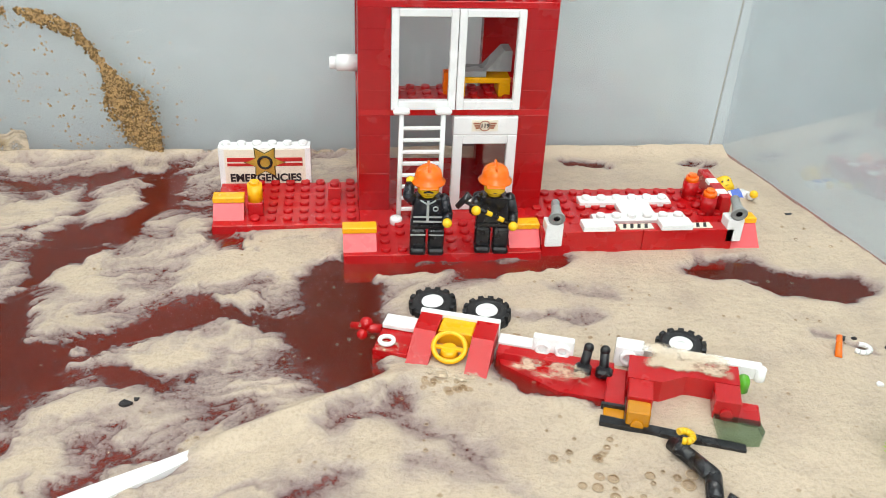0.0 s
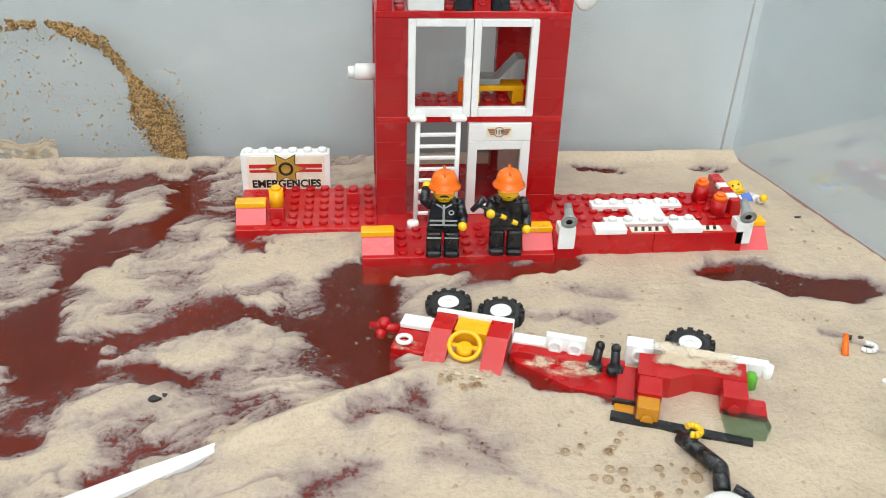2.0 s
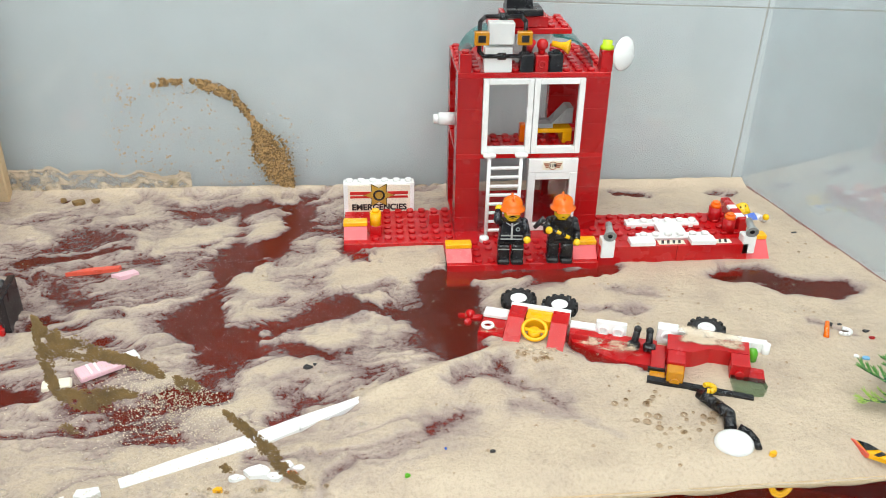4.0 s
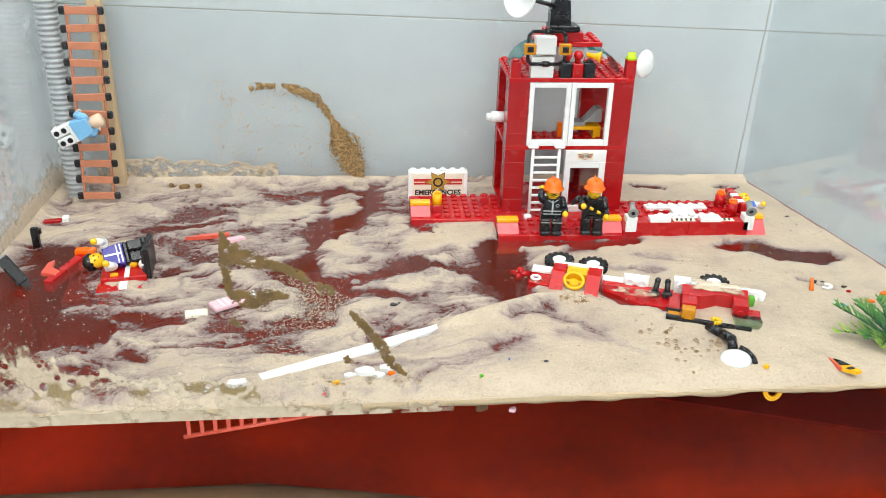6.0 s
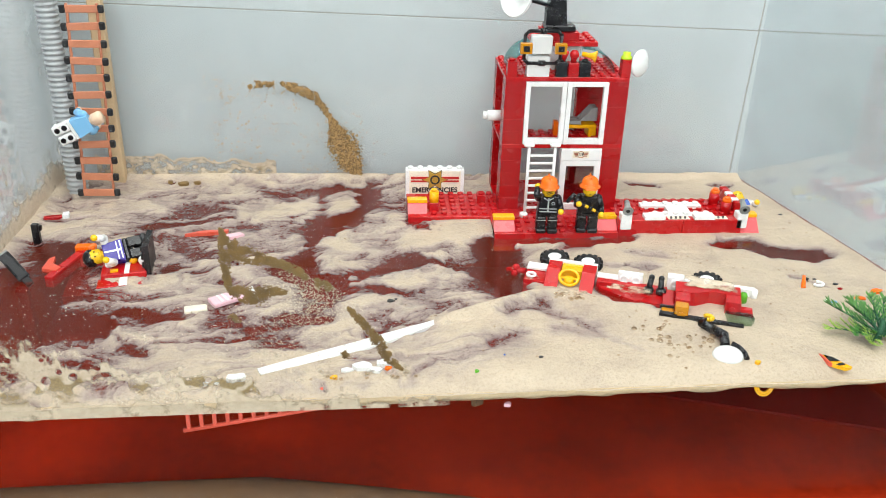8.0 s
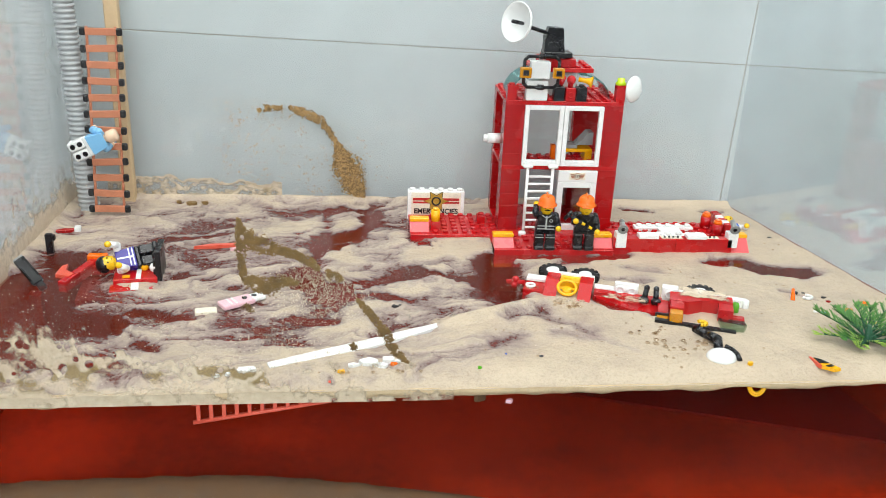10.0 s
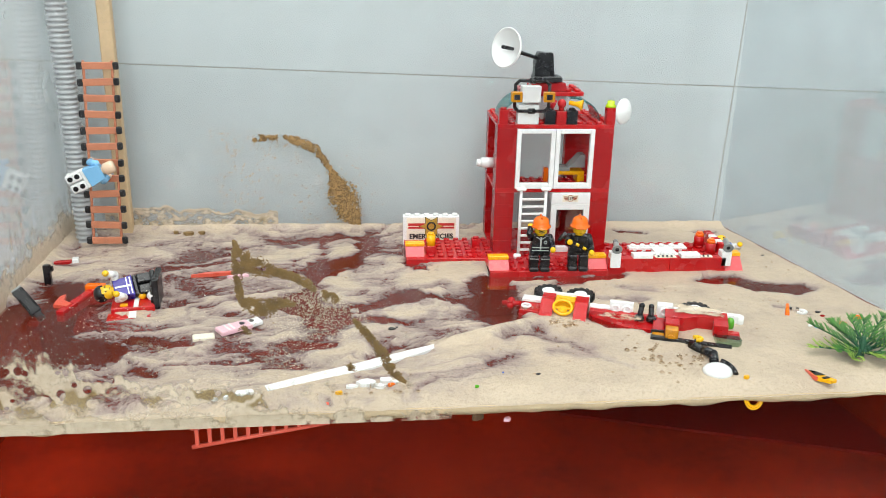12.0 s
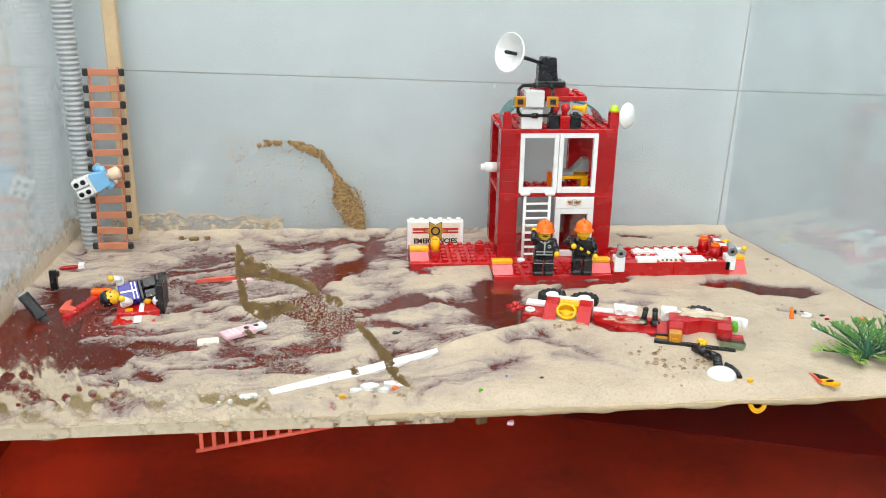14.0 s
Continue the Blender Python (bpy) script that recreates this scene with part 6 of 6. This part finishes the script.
smear(bm, [(-0.0968, 0.0510, 0.0010), (-0.0920, 0.0450, 0.0020), (-0.0860, 0.0370, 0.0020), (-0.0820, 0.0310, 0.0030), (-0.0790, 0.0250, 0.0026), (-0.0750, 0.0180, 0.0022), (-0.0690, 0.0120, 0.0008)], front_plane, 1100, 0.00042)
smear(bm, [(-0.1570, 0.0480, 0.0020), (-0.1530, 0.0450, 0.0016)], front_plane, 500, 0.0004)
smear(bm, [(-0.1010, 0.0240, 0.0022), (-0.0980, 0.0210, 0.0020)], front_plane, 500, 0.0004)
thing("sand_smear", bm, SAND, "brown wet sand stuck on the front glass", "sand", kind="stuff")
DRIPS = surface("pale_foam_drops", srgb(218, 200, 174), 0.3, 0.15, 200, 900, 0.0)
bm = fresh()
for _ in range(2600):
    x, z = rng.gauss(-0.116, 0.012), rng.gauss(0.062, 0.013)
    if z < 0.078 - 0.55 * max(0, x + 0.130) and z > 0.040:
        crumb(bm, (x, front_plane(x), z), rng.choice((0.00018, 0.00022, 0.0003, 0.00042)))
for _ in range(1500):
    x, z = rng.gauss(-0.122, 0.026), abs(rng.gauss(0.030, 0.016))
    if -0.20 < x < -0.07 and z < 0.078 - 0.55 * max(0, x + 0.130):
        crumb(bm, (x, front_plane(x), z), rng.choice((0.00015, 0.0002, 0.0003, 0.0004)))
for _ in range(500):
    x, z = rng.uniform(-0.31, -0.20), abs(rng.gauss(0.03, 0.03))
    crumb(bm, (x, front_plane(x), z), rng.choice((0.00015, 0.0002, 0.0003, 0.0004)))
thing("foam_specks", bm, DRIPS, "pale foam drops spattered on the front glass", "foam", kind="stuff")


# froth along the front pane's waterline, torn at the top and full of round holes
def front_froth(u, v):
    x, z = -0.342 + 0.300 * u, -0.0125 + 0.055 * v
    top = 0.030 - 0.030 * np.clip((x + 0.262) / 0.13, 0, 1) + 0.006 * cloud(x * 60, 0 * x + 1.7, 4) + 0.0025 * cloud(x * 300, 0 * x, 3)
    top = np.where(x > -0.14, top - 0.2 * (x + 0.14), top)
    lift = np.clip((top - z) / 0.006, -1, 1)
    w = 0.30 + 0.28 * lift + 0.55 * cloud(x * 70, z * 95, 4) + 0.30 * np.exp(-((z - top + 0.004) / 0.004) ** 2) * lift + 0.4 * np.clip((-0.001 - z) / 0.006, 0, 1)
    drop = random.Random(21)
    for _ in range(110):
        cx, cz, r = drop.uniform(-0.33, -0.14), drop.uniform(0.0, 0.028), drop.choice((0.0007, 0.0010, 0.0016, 0.0026))
        w = w - 0.9 * np.exp(-(((x - cx) ** 2 + (z - cz) ** 2) / r ** 2) ** 2)
    return w


film_sheet("foam_splash", lambda u, v: (-0.342 + 0.300 * u, yfront(-0.342 + 0.300 * u) + 0.0004 + 0 * v, -0.0125 + 0.055 * v), 420, 90, front_froth,
           "tan froth dried along the front glass waterline",
           lambda u, v: 1.15 * np.exp(-((v - 0.34) / 0.15) ** 2) * np.clip(0.55 + 1.6 * cloud(u * 24, v * 4, 3), 0, 1.3))

# froth climbing the left pane, and grime above it
film_sheet("foam_splash", lambda u, v: (BL[0] + (FL[0] - BL[0]) * u + 0.0022 - 0.0016 * v, BL[1] + (FL[1] - BL[1]) * u, -0.003 + 0.030 * v), 220, 40,
           lambda u, v: 0.95 - 1.1 * np.clip(v - 0.45, 0, 1) + 0.30 * cloud(u * 26, v * 3, 4), "thick tan foam clinging to the side glass",
           lambda u, v: 0.12 + 0.3 * cloud(u * 14 + 3, v * 3, 3))
film_sheet("grime_film", lambda u, v: (BL[0] + (FL[0] - BL[0]) * u + 0.0005, BL[1] + (FL[1] - BL[1]) * u, 0.020 + 0.10 * v), 200, 90,
           lambda u, v: 0.40 - 0.55 * v + 0.30 * cloud(u * 60, v * 9, 4), "pale dried streaks on the side glass")

# bubbles
BUBBLE = clear("soap_bubble_film", (0.86, 0.80, 0.72, 1), 1.4)
bm_rim, bm_dome = fresh(), fresh()


def bubble(x, y, r):
    r *= 0.80
    torus(bm_rim, (x, y, 0.0010), r, r * 0.13, (0, 0, 1), 12, 5)
    ball(bm_dome, (x, y, 0.0009), r, 0, 1, 1, 0.6, 10, 6)


spots = [(rng.gauss(0.097, 0.010), rng.gauss(0.208, 0.012), rng.uniform(0.0010, 0.0026)) for _ in range(16)]
spots += [(rng.gauss(0.050, 0.006), rng.gauss(0.268, 0.004), rng.uniform(0.0008, 0.0022)) for _ in range(14)]
spots += [(rng.gauss(-0.047, 0.004), rng.gauss(0.2430, 0.002), rng.uniform(0.0006, 0.0014)) for _ in range(6)]
spots += [(rng.gauss(0.088, 0.007), rng.gauss(0.226, 0.008), rng.uniform(0.0008, 0.0024)) for _ in range(14)]
spots += [(rng.gauss(0.040, 0.003), rng.gauss(0.271, 0.0025), rng.uniform(0.0010, 0.0022)) for _ in range(12)]
spots += [(rng.gauss(0.118, 0.006), rng.gauss(0.212, 0.005), rng.uniform(0.0010, 0.0030)) for _ in range(6)]
spots += [(rng.gauss(0.245, 0.006), rng.gauss(0.372, 0.008), rng.uniform(0.0008, 0.0022)) for _ in range(6)]
spots += [(rng.uniform(-0.02, 0.22), rng.uniform(0.19, 0.34), rng.uniform(0.0005, 0.0012)) for _ in range(130)]
spots += [(rng.uniform(-0.30, 0.0), rng.uniform(0.18, 0.40), rng.uniform(0.0004, 0.0009)) for _ in range(60)]
spots += [(rng.uniform(-0.12, -0.06), rng.uniform(0.1765, 0.180), rng.uniform(0.0008, 0.0018)) for _ in range(8)]
for s in spots:
    bubble(*s)
thing("bubble_rims", bm_rim, surface("brown_bubble_rim", srgb(178, 154, 126), 0.35, 0.2, 200, 900, 0.2), "rims of burst bubbles in the foam", "foam", kind="stuff")
domes = thing("bubbles", bm_dome, BUBBLE, "clear soap bubbles resting on the foam", "bubbles", kind="stuff")
domes.visible_shadow = False
